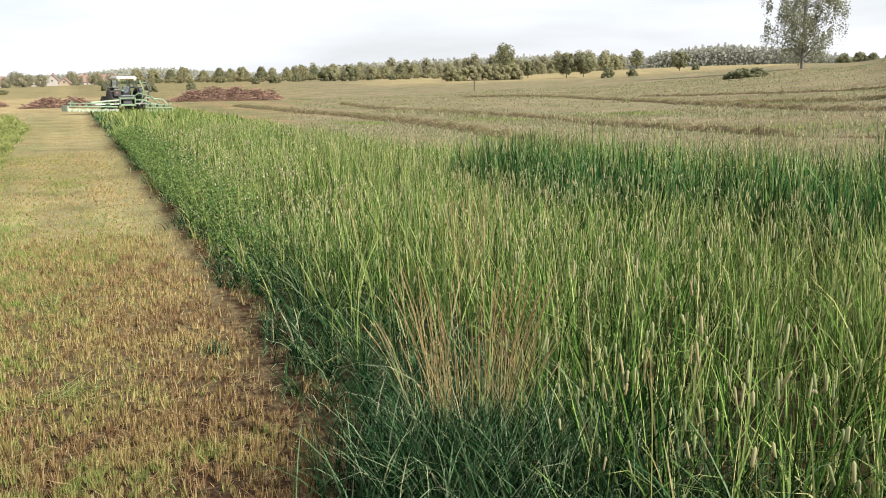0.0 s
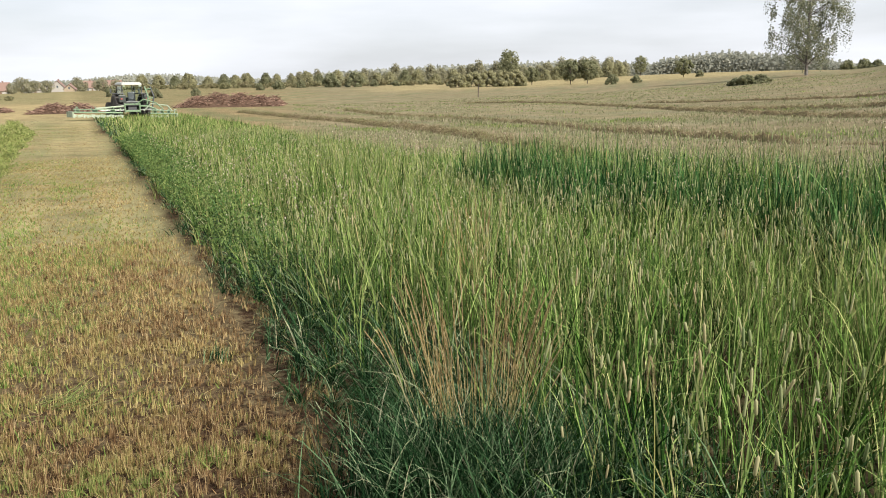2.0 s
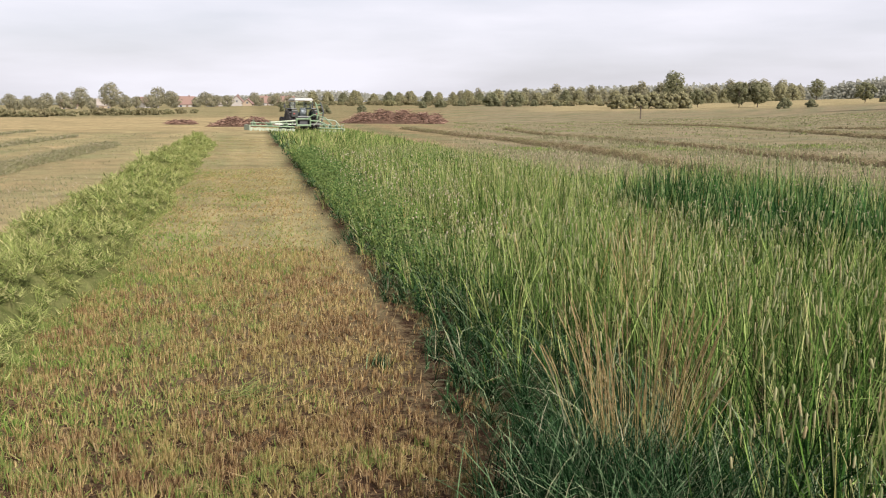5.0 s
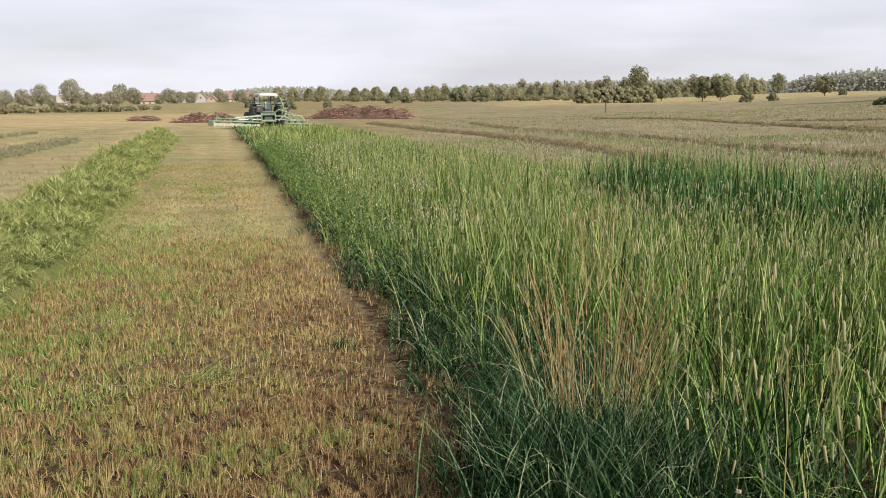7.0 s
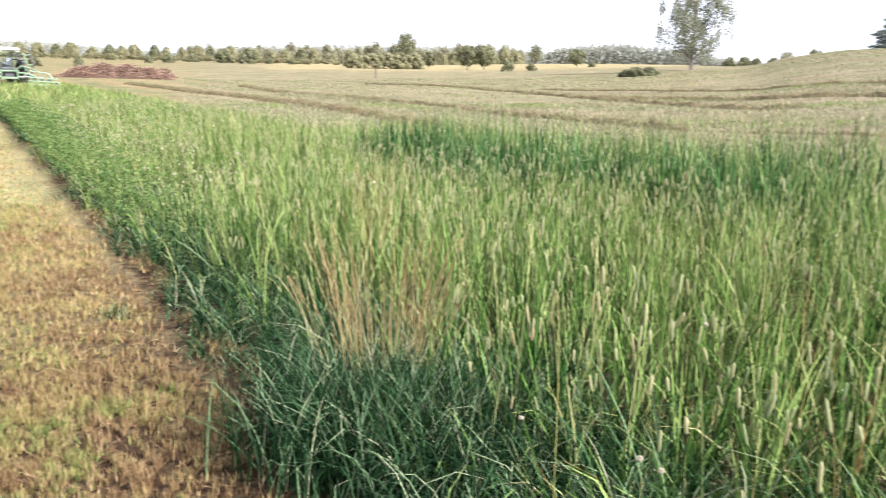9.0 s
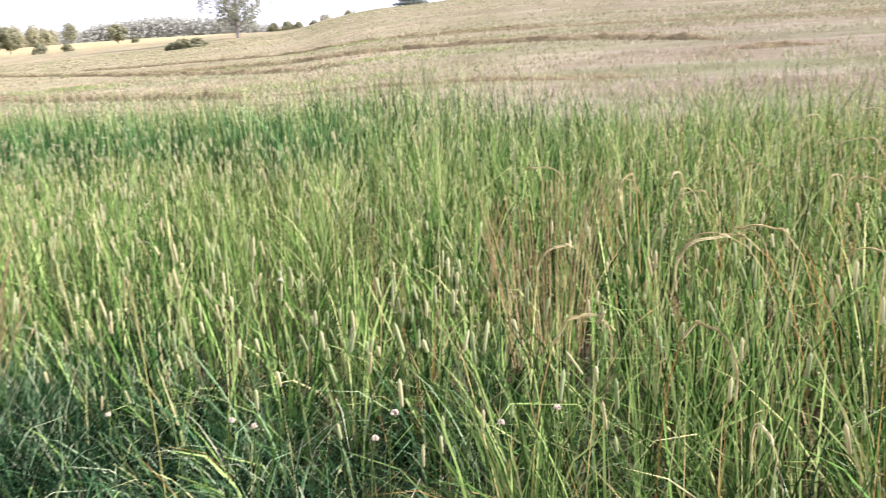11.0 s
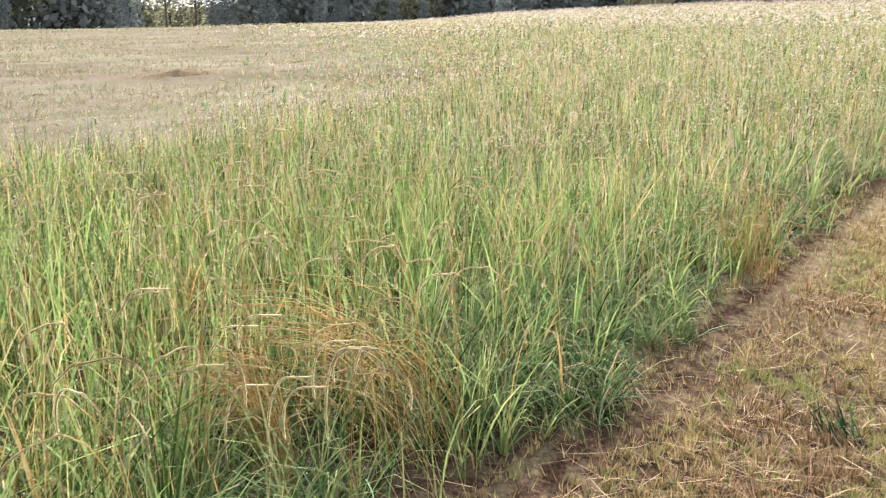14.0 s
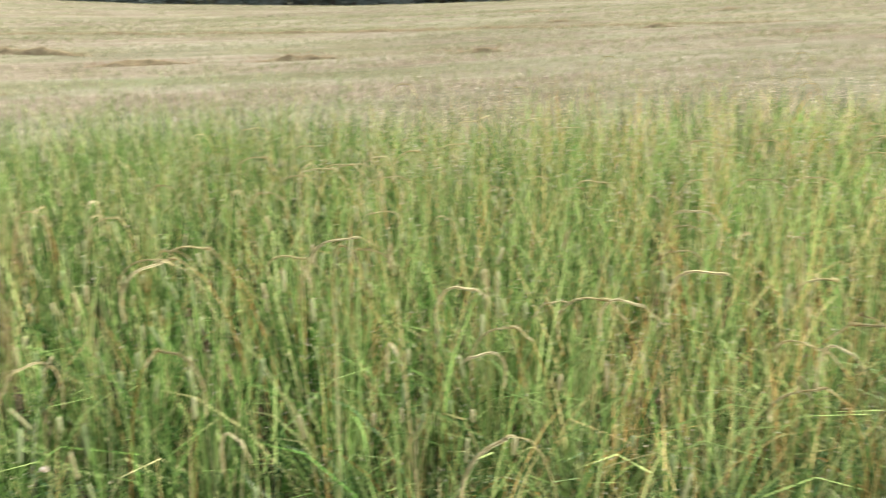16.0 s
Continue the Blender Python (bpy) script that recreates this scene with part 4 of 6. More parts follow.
# ---- stubble ----
def stubble():
    straw, rust, soft = [], [], []
    for density, d0, d1, s0, s1, fat in ((30000, 0.4, 4.6, -5, 5, 1.0), (13000, 4.6, 9.0, -10, 10, 1.35), (3300, 9.0, 24.0, -24, 24, 2.0), (130, 24.0, 60.0, 20, 60, 4.0)):
        x, y, s, o = scatter(int(density * (s1 - s0) * 4.6), d0, d1, s0, s1, -3.4, EDGE + 0.12)
        az = np.degrees(np.arctan2(-x, y))
        # thinner behind the camera's sweep
        ok = ((((az > -12) & (az < 48)) | ((az > -156) & (az < -108))) & (np.hypot(x, y) > 1.7)) | (rng.uniform(size=len(x)) < 0.3)
        x, y, s, o = x[ok], y[ok], s[ok], o[ok]
        cell = 0.05 if d1 < 10 else 0.08
        gx, gy = np.round(x / cell) * cell, np.round(y / cell) * cell
        gx, gy = gx + 0.35 * cell * np.sin(gx * 211.7 + gy * 97.1), gy + 0.35 * cell * np.sin(gx * 153.3 - gy * 171.9)
        h1 = np.sin(gx * 127.1 + gy * 311.7) * 43758.5453
        h1 = h1 - np.floor(h1)
        ok = rng.uniform(0, 1, len(x)) < np.where(h1 > 0.3, 0.62, 0.06) * np.clip(1.85 - 1.8 * mottle(x, y, 2.2), 0.2, 1) * (1 - 0.45 * smooth(o, 0.2, 1.0)) * (1 + 0.15 * smooth(-s, 0.5, 2))
        ok &= rng.uniform(0, 1, len(x)) > np.clip(1.2 - np.abs(o - EDGE + 0.1 + 0.06 * np.sin(s * 3.1)) / 0.16, 0, 0.9)
        x, y, s, o, gx, gy, h1 = x[ok], y[ok], s[ok], o[ok], gx[ok], gy[ok], h1[ok]
        pull = rng.uniform(0.2, 0.9, len(x))
        out = np.arctan2(y - gy, x - gx) + rng.normal(0, 0.6, len(x))
        x, y = x + (gx - x) * pull, y + (gy - y) * pull
        n = len(x)
        back = smooth(-s, 0.5, 2)
        v, f, tip = blades(np.stack([x, y, land(x, y) - 0.005], 1), rng.uniform(0.024, 0.056, n) * (0.55 + 0.8 * h1) * (1.2 if d1 < 10 else 0.6), fat * rng.uniform(0.0032, 0.0076, n), out, rng.gamma(2, 0.12, n) + 0.35 * back * rng.uniform(0, 1, n), np.zeros(n), 1)
        v, f = v.reshape(n, -1, 3), f.reshape(n, -1, 3)[0]
        tone = mottle(x + 31, y - 7, 4.6) + 0.3 * (h1 - 0.5) + 0.17 * smooth(o, -0.3, 0.9) * (d1 < 10) * (1 - back) + rng.normal(0, 0.1, n) - 0.2 * smooth(np.hypot(x, y), 7, 14)
        cool = 0.5 * mottle(x - 13, y + 5, 1.0) + 0.5 * mottle(x + 3, y + 15, 4.2) + 0.1 * np.clip(-o, -1, 2) + 0.06 * back + rng.normal(0, 0.12, n)
        red, wet = tone > 0.68, (tone <= 0.68) & (cool > 0.66)
        for group, w in ((straw, ~red & ~wet), (rust, red), (soft, wet)):
            m = int(w.sum())
            if m:
                group.append((v[w].reshape(-1, 3), (np.arange(m)[:, None, None] * v.shape[1] + f[None]).reshape(-1, 3)))
        # loose straws lying on top
        m = n // 11
        pick = rng.choice(n, m, replace=False)
        a = np.stack([x[pick], y[pick], land(x[pick], y[pick]) + rng.uniform(0.005, 0.045, m)], 1)
        v, f, tip = blades(a, rng.uniform(0.04, 0.13, m) * (1 + 0.9 * back[pick]), fat * rng.uniform(0.0018, 0.0042, m), rng.uniform(0, 6.28, m), rng.normal(1.45, 0.15, m), rng.normal(0.0, 0.12, m), 2, 0.3)
        (rust if rng.uniform() < 0.5 else straw).append((v, f))
    for group, name, material, label in ((straw, "stubble", M_STUB, "short straw-coloured stubble of the freshly mown swath"), (rust, "rusty_stubble", M_STUBRUST, "patches of reddish-brown stubble in the mown swath"), (soft, "greenish_stubble", M_REGROW, "patches of greenish stubble in the mown swath")):
        v, f = joined(group)
        stuff(name, v, f, material, label, "stubble")


stubble()


def regrowth():
    x, y, s, o = scatter(120000, 1.2, 26, -12, 26, -3.2, EDGE - 0.25)
    ok = (-0.5 * smooth(np.hypot(x, y), 7, 24) + mottle(o * 1.1 + 40, s * 0.3 - 17, 0.9) + 0.18 * np.clip(-o - 0.4, -1, 1.5) + rng.normal(0, 0.16, len(x))) > 0.6
    x, y = x[ok], y[ok]
    n = len(x)
    v, f, tip = blades(np.stack([x, y, land(x, y) - 0.005], 1), rng.uniform(0.03, 0.1, n), 0.007 * (1 + np.hypot(x, y) / 10), rng.uniform(0, 6.28, n), rng.gamma(2, 0.3, n), rng.gamma(2, 0.2, n), 1)
    stuff("green_regrowth", v, f, M_REGROW, "patches of short green grass in the stubble", "grass")


regrowth()


def wisp(x, y, n, length, way, material, label, lift=0.03, upright=0.0):
    root = new("grass_wisp")
    tagged(root, label, "grass")
    a = np.stack([x + rng.normal(0, length * 0.35, n), y + rng.normal(0, length * 0.2, n), np.zeros(n)], 1)
    a[:, 2] = land(a[:, 0], a[:, 1]) + rng.uniform(0.0, lift, n)
    v, f, tip = blades(a, length * rng.uniform(0.5, 1.1, n), rng.uniform(0.004, 0.008, n), way + rng.normal(0, 0.5, n), (1.25 - upright) + rng.normal(0, 0.15, n), rng.normal(0.05, 0.1, n), 3, 0.4)
    tagged(mesh_part("blade_mass", mesh_from("blade_mass", v, f, material), root), kind="stuff")


wisp(-2.03, 4.24, 60, 0.26, 0.3, M_LUSH, "wisp of fresh cut green grass on the stubble")
wisp(-1.41, 5.02, 46, 0.13, 1.0, M_BLUE, "small bluish-green tuft standing in the stubble", 0.0, 1.0)
wisp(-2.9, 6.2, 50, 0.22, 2.0, M_LUSH, "wisp of fresh cut green grass on the stubble")
wisp(1.58, -3.05, 60, 0.16, 0.6, M_BLUE, "pale bluish weed tuft in the stubble", 0.0, 0.8)
wisp(1.2, -2.6, 30, 0.2, 1.6, M_DRY, "loose bleached straw lying on the stubble")
wisp(2.2, -3.6, 30, 0.3, 2.4, M_DRY, "loose bleached straw lying on the stubble")
wisp(1.9, -4.6, 40, 0.22, 0.4, M_BLUE, "pale bluish weed tuft in the stubble", 0.0, 0.7)


# ---- windrows ----
def curve_points(ctrl, step):
    p = np.array(ctrl, float)
    k = np.concatenate([[0], np.cumsum(np.hypot(*np.diff(p, axis=0).T))])
    t = np.arange(0, k[-1], step)
    sm = [np.interp(t, k, p[:, i]) for i in range(2)]
    w = max(3, int(4 / step)) | 1
    sm = [np.convolve(np.pad(c, w // 2, mode="reflect", reflect_type="odd"), np.ones(w) / w, "valid") for c in sm]
    return np.stack(sm, 1)


def windrow(ctrl, width, height, material, label, density, blade, name="windrow", fat=1.0, near=1.0, tangled=False):
    step = 0.2
    c = curve_points(ctrl, step)
    tan = np.gradient(c, axis=0)
    tan /= np.linalg.norm(tan, axis=1, keepdims=True)
    nor = np.stack([tan[:, 1], -tan[:, 0]], 1)
    m = 9
    u = np.linspace(-1, 1, m)
    lump = 1 + 0.25 * np.sin(np.arange(len(c)) * 0.45)[:, None] * np.cos(u * 3)[None] + rng.normal(0, 0.26, (len(c), m))
    w = width * (1 + 0.14 * np.sin(np.arange(len(c)) * 0.23) + rng.normal(0, 0.05, len(c)))
    ends = np.clip(np.minimum(np.arange(len(c)), len(c) - 1 - np.arange(len(c))) * step / 1.6, 0.02, 1)
    w = w * (0.3 + 0.7 * ends)
    lump = lump * ends[:, None]
    xy = c[:, None] + nor[:, None] * (u[None, :, None] * w[:, None, None] * 0.5)
    z = land(xy[..., 0], xy[..., 1]) + height * np.clip(np.cos(u * np.pi / 2), 0, 1)[None] * lump - 0.02
    verts = np.concatenate([xy, z[..., None]], -1).reshape(-1, 3)
    i, j = np.meshgrid(np.arange(len(c) - 1), np.arange(m - 1), indexing="ij")
    quad = np.stack([i * m + j, (i + 1) * m + j, (i + 1) * m + j + 1, i * m + j + 1], -1).reshape(-1, 4)
    tri = np.concatenate([quad[:, [0, 1, 2]], quad[:, [0, 2, 3]]])
    n = int(density * len(c) * step * width)
    a, b = (len(c) - 1.01) * rng.uniform(0, 1, n) ** near, rng.uniform(-1, 1, n)
    ia = a.astype(int)
    px = c[ia] + (c[ia + 1] - c[ia]) * (a - ia)[:, None] + nor[ia] * (b * w[ia] * 0.52)[:, None]
    pz = z[ia, np.round((b + 1) / 2 * (m - 1)).astype(int)]
    ln, far = blade * rng.uniform(0.5, 1.4, n), 1 + np.hypot(px[:, 0], px[:, 1]) / 14
    away = np.arctan2(nor[ia, 1], nor[ia, 0]) + rng.uniform(0, 6.28, n)
    if tangled:
        # the cut grass lies in small tangled locks
        swirl = 16.0 * (mottle(px[:, 0], px[:, 1], 3.4) - 0.5) + rng.normal(0, 0.9, n)
        flow = tan[ia] * np.cos(swirl)[:, None] + nor[ia] * (np.sin(swirl) + 0.25 * b)[:, None]
        away = np.arctan2(flow[:, 1], flow[:, 0])
        ln = ln * (1 - 0.45 * np.abs(b))
        pz = pz + 0.14 * mottle(px[:, 0] + 7, px[:, 1], 3.0) * (1 - b * b)
    v, f, tip = blades(np.column_stack([px, pz + rng.uniform(-0.02, 0.05, n)]), ln, fat * far * rng.uniform(0.004, 0.009, n), away, rng.normal(1.15 if tangled else 1.4, 0.35, n), rng.normal(0.05, 0.25, n), 1, 0.4)
    v, f = joined([(verts, tri), (v, f)])
    ob = stuff(name, v, f, material, label, "windrow")
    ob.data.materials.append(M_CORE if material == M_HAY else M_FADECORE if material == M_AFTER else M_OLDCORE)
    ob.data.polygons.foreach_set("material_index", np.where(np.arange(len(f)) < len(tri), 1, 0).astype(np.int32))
    return ob


def row_at(o, s0, s1, bend=0.0):
    return [from_strip(s, o + bend * math.sin(s * 0.07)) for s in np.linspace(s0, s1, 12)]


windrow([from_strip(a, b) for a, b in ((-3, -2.3), (3, -2.25), (6, -2.15), (9, -2.1), (13, -2.12), (19, -2.25), (30, -2.45), (42, -2.6), (47.5, -3.1))], 1.3, 0.33, M_HAY, "fresh green windrow of cut grass beside the mown swath", 3700, 0.13, fat=0.85, near=1.7, tangled=True)
windrow(row_at(-6.9, -6, 45, 0.3), 1.1, 0.13, M_AFTER, "fading olive-green windrow of cut grass", 700, 0.16, fat=0.9)
windrow(row_at(-11.5, 8, 62, 0.4), 0.9, 0.06, M_AFTER, "low fading windrow of cut grass", 300, 0.2, fat=1.2)
windrow(row_at(-17, 20, 75, 0.6), 0.9, 0.06, M_AFTER, "low fading windrow of cut grass", 250, 0.2, fat=1.2)
OLD = "dried brown windrow of hay on the mown meadow"
windrow([(-20, 84), (-12, 66), (-5.4, 51), (-1, 36.4), (1.6, 27), (3.4, 20)], 0.9, 0.16, M_OLDHAY, OLD, 520, 0.16, fat=0.7)
windrow([(-10.3, 88), (-3.1, 60), (2.2, 43), (5, 34.6), (6.8, 24.6), (8.0, 18)], 0.6, 0.14, M_OLDHAY, OLD, 480, 0.16, fat=0.7)
windrow([(8.0, 18), (9.6, 13), (10.7, 8.5)], 0.4, 0.06, M_OLDHAY, OLD, 420, 0.15, fat=0.7)
windrow([(2, 92), (10.5, 73.6), (12, 55), (12, 42), (12, 28.4), (12.8, 22)], 0.6, 0.12, M_OLDHAY, OLD, 380, 0.16, fat=0.7)
windrow([(12, 44), (15, 29.6), (16.6, 21.3), (17, 15.6), (16, 11.5)], 0.6, 0.12, M_OLDHAY, OLD, 420, 0.16, fat=0.7)
windrow([(14, 62), (17.5, 46), (20, 34), (22, 24)], 0.5, 0.1, M_OLDHAY, OLD, 300, 0.16, fat=0.7)
windrow([(20, 30), (23, 18), (24, 6), (23, -4)], 0.5, 0.06, M_OLDHAY, OLD, 360, 0.15, fat=0.7)

for hx, hy, hl, hw in ((22.3, 0.1, 1.6, 0.35), (17.7, -4.9, 2.6, 0.6), (19.6, -3.2, 1.2, 0.3), (26.0, 3.0, 1.2, 0.3), (24.0, 6.5, 1.5, 0.3), (16.5, 3.4, 1.8, 0.3), (15.4, 6.8, 2.2, 0.35), (30.0, -2.0, 1.6, 0.35), (28.0, -9.0, 1.4, 0.35), (34.0, 5.0, 1.8, 0.4), (14.5, 9.6, 2.4, 0.4), (20.5, -8.6, 1.2, 0.3)):
    windrow([(hx - 0.37 * hl * k, hy + 0.93 * hl * k) for k in (-0.5, 0.0, 0.5)], hw, 0.16, M_DOCK, "scattered dark remains of an old windrow on the slope", 90, 0.14, name="hay_remnant", fat=1.0)


def green_ridge():
    c = curve_points([(-3.6, 60), (1.2, 45), (3.0, 38)], 0.05)
    k = rng.integers(0, len(c), 1500)
    p = c[k] + rng.normal(0, 0.35, (1500, 2)) + np.array([[-0.7, 0]])
    v, f, tip = blades(np.column_stack([p, land(p[:, 0], p[:, 1])]), rng.uniform(0.1, 0.3, 1500), rng.uniform(0.02, 0.05, 1500), rng.uniform(0, 6.28, 1500), rng.gamma(2, 0.12, 1500), rng.gamma(2, 0.15, 1500), 2)
    stuff("uncut_fringe", v, f, M_AFTER, "fringe of uncut green grass along a windrow", "grass")


green_ridge()


def field_tufts():
    pieces, fresh = [], []
    for n, d0, d1 in ((40000, 5.5, 16), (120000, 16, 40), (120000, 40, 120)):
        d, az = np.sqrt(rng.uniform(d0**2, d1**2, n)), rng.uniform(-128, 10, n)
        x, y = -np.sin(np.radians(az)) * d, np.cos(np.radians(az)) * d
        s, o = along_across(x, y)
        patchy = np.sin(o * 1.25 + 0.6 * np.sin(s * 0.11)) + 0.6 * np.sin(s * 0.31 + o * 0.2)
        ok = (o > strip_right(s) + 0.1) & (0.35 * patchy + rng.normal(0, 0.6, n) > 0.1 + 0.35 * smooth(-az, 25, 60))
        x, y, d, young = x[ok], y[ok], d[ok], (patchy[ok] > 1.0) & (az[ok] > -40) & (rng.uniform(size=ok.sum()) < 0.5)
        for k in range(2):
            m = len(x)
            jx, jy = x + rng.normal(0, 0.05, m), y + rng.normal(0, 0.05, m)
            v, f, tip = blades(np.stack([jx, jy, land(jx, jy) - 0.01], 1), rng.uniform(0.04, 0.15, m), 0.009 * (1 + d / 9), rng.uniform(0, 6.28, m), rng.gamma(2, 0.25, m), np.zeros(m), 1)
            v, f = v.reshape(m, -1, 3), f.reshape(m, -1, 3)[0]
            for group, w in ((pieces, ~young), (fresh, young)):
                group.append((v[w].reshape(-1, 3), (np.arange(w.sum())[:, None, None] * v.shape[1] + f[None]).reshape(-1, 3)))
    for n, d0, d1 in ((26000, 5, 22), (30000, 22, 70)):
        d, az = np.sqrt(rng.uniform(d0**2, d1**2, n)), rng.uniform(12, 62, n)
        x, y = -np.sin(np.radians(az)) * d, np.cos(np.radians(az)) * d
        s, o = along_across(x, y)
        ok = (o < -2.8) & (mottle(s * 0.08, o * 0.9, 1.0) + rng.normal(0, 0.25, n) > 0.5)
        x, y, d = x[ok], y[ok], d[ok]
        m = len(x)
        v, f, tip = blades(np.stack([x, y, land(x, y) - 0.01], 1), rng.uniform(0.03, 0.09, m), 0.009 * (1 + d / 9), rng.uniform(0, 6.28, m), rng.gamma(2, 0.35, m), np.zeros(m), 1)
        pieces.append((v, f))
    v, f = joined(pieces)
    stuff("aftermath", v, f, M_AFTER, "short green and tan regrowth on the mown field", "grass")
    v, f = joined(fresh)
    stuff("green_aftermath", v, f, M_REGROW, "rows of fresh green regrowth on the mown field", "grass")


field_tufts()

# ---- trees ----
def limb(bm, a, b, r0, r1, sides=6):
    a, b = Vector(a), Vector(b)
    q = (b - a).to_track_quat("Z", "Y")
    rings = []
    for p, r in ((a, r0), ((a + b) / 2 + Vector((random.uniform(-1, 1), random.uniform(-1, 1), 0)) * (b - a).length * 0.05, (r0 + r1) / 2), (b, r1)):
        rings.append([bm.verts.new(p + q @ Vector((math.cos(t) * r, math.sin(t) * r, 0))) for t in (2 * math.pi * i / sides for i in range(sides))])
    for lo, hi in zip(rings, rings[1:]):
        for i in range(sides):
            bm.faces.new((lo[i], lo[(i + 1) % sides], hi[(i + 1) % sides], hi[i]))


def tree(name, label, height, width, crown_base, leaf, bark, clumps=26, leaves=60, size=0.3, shape="round", category="tree", trunk_r=None, droop=0.0, puff=1.0):
    """A tree of an empty with a trunk with limbs and a crown of leaf clumps, built at the origin."""
    root = new(name)
    tagged(root, label, category)
    bm = bmesh.new()
    r = trunk_r or height * 0.022
    limb(bm, (0, 0, -0.4), (random.uniform(-0.2, 0.2), random.uniform(-0.2, 0.2), height * 0.55), r, r * 0.6, 8)
    limb(bm, (0, 0, height * 0.53), (random.uniform(-0.4, 0.4), random.uniform(-0.4, 0.4), height * 0.93), r * 0.6, r * 0.12, 6)
    pts = []
    mid, half = (height + crown_base) / 2, (height - crown_base) / 2
    for i in range(clumps):
        t = (i + 0.5) / clumps
        zz = -1 + 2 * t
        if shape == "round":
            wide = math.sqrt(max(0.05, 1 - zz * zz)) * random.uniform(0.45, 0.95)
        elif shape == "dome":
            zz, wide = -1 + 1.95 * t, math.sqrt(max(0.04, 1 - t**1.7)) * random.uniform(0.5, 1.0)
        elif shape == "cone":
            wide = (1 - t) ** 0.8 * random.uniform(0.6, 1.0) + 0.05
        elif shape == "tiers":
            tier = int(t * 7) / 7
            zz = -1 + 2 * tier + random.uniform(-0.05, 0.12)
            wide = (1 - 0.75 * tier**2.5) * random.uniform(0.15, 1.0)
        elif shape == "weeping":
            wide = (0.4 + 0.6 * math.sin(math.pi * min(1.0, 0.15 + 0.8 * t))) * random.uniform(0.25, 1.0)
        else:
            wide = (1 - 0.55 * t) * random.uniform(0.35, 1.0)
        a = i * 2.4 + random.uniform(-0.5, 0.5)
        p = Vector((math.cos(a) * wide * width / 2, math.sin(a) * wide * width / 2, mid + zz * half * 0.92))
        pts.append((p, half * puff * random.uniform(0.22, 0.36) if shape != "tiers" else half * 0.16))
        if i % 2 == 0 or shape == "tiers":
            start = Vector((0, 0, max(crown_base * 0.7, p.z - wide * width * 0.3)))
            limb(bm, start, p, r * 0.3, r * 0.06, 5)
    part("trunk", bm, bark, root)
    cs, outs = [], []
    for p, rad in pts:
        q = rng.normal(size=(leaves, 3))
        q *= rad * rng.uniform(0.75, 1.15, (leaves, 1)) / np.maximum(np.linalg.norm(q, axis=1, keepdims=True), 1e-3)
        if shape == "tiers":
            q[:, 2] *= 0.45
            q[:, :2] *= 1.7
        if shape == "weeping":
            q[:, :2] *= rng.choice([0.7, 1.0, 1.4])
        if droop:
            q[:, 2] -= droop * np.abs(rng.normal(size=leaves)) * rad
        cs.append(np.array(p)[None] + q)
        outs.append(q / max(rad, 1e-3) + 1.2 * (np.array(p) - np.array([0, 0, mid - 0.4 * half]))[None] / max(half, width / 2))
    c = np.concatenate(cs)
    c[:, 2] = np.maximum(c[:, 2], 0.05)
    v, f = cards(c, size, len(c), np.concatenate(outs))
    mesh_part("crown", mesh_from("crown", v, f, leaf), root)
    return root


def place(root, az, d, turn=0.0, scale=1.0, sink=0.1):
    x, y = at_az(az, d)
    m = pose(x, y, float(land(x, y)) - sink, 0, 0, turn)
    root.matrix_basis = m @ Matrix.Scale(scale, 4)
    return root


def again(root, az, d, turn=0.0, scale=1.0, sink=0.1):
    x, y = at_az(az, d)
    ob = copy_thing(root, pose(x, y, float(land(x, y)) - sink, 0, 0, turn))
    ob.scale = (scale, scale, scale * random.uniform(0.92, 1.1))
    return ob


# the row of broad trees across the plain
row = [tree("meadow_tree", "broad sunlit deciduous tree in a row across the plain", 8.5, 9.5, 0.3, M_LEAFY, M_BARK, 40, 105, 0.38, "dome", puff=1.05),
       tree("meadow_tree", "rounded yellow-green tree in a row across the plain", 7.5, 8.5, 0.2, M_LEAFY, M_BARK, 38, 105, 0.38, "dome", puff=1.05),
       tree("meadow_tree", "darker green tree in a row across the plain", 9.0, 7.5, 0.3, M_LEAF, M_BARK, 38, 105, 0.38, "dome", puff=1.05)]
spots = [(19.2, 420, 0), (18.2, 430, 1), (17.2, 425, 2), (16.4, 430, 0), (15.2, 440, 1), (14.2, 420, 2), (13.5, 430, 1), (12.8, 440, 1), (11.6, 430, 2), (10.9, 425, 0), (9.9, 420, 1), (9.0, 400, 0), (8.2, 390, 2),
         (7.0, 420, 0), (6.2, 410, 1), (5.4, 400, 0), (4.4, 430, 1), (3.6, 410, 0), (2.6, 420, 2), (1.8, 425, 0), (0.6, 430, 1), (-0.6, 440, 1), (-5.8, 420, 0), (-6.6, 400, 1), (-7.3, 420, 0), (-8.1, 430, 2),
         (-8.9, 440, 0), (-9.8, 430, 1), (-10.6, 440, 0), (-11.3, 430, 1)]
used = set()
for az, d, k in spots:
    sc = random.uniform(0.58, 0.82) * d / 400
    if k not in used:
        used.add(k)
        place(row[k], az, d, random.uniform(0, 360), sc, 0.5)
    else:
        again(row[k], az, d, random.uniform(0, 360), sc, 0.5)

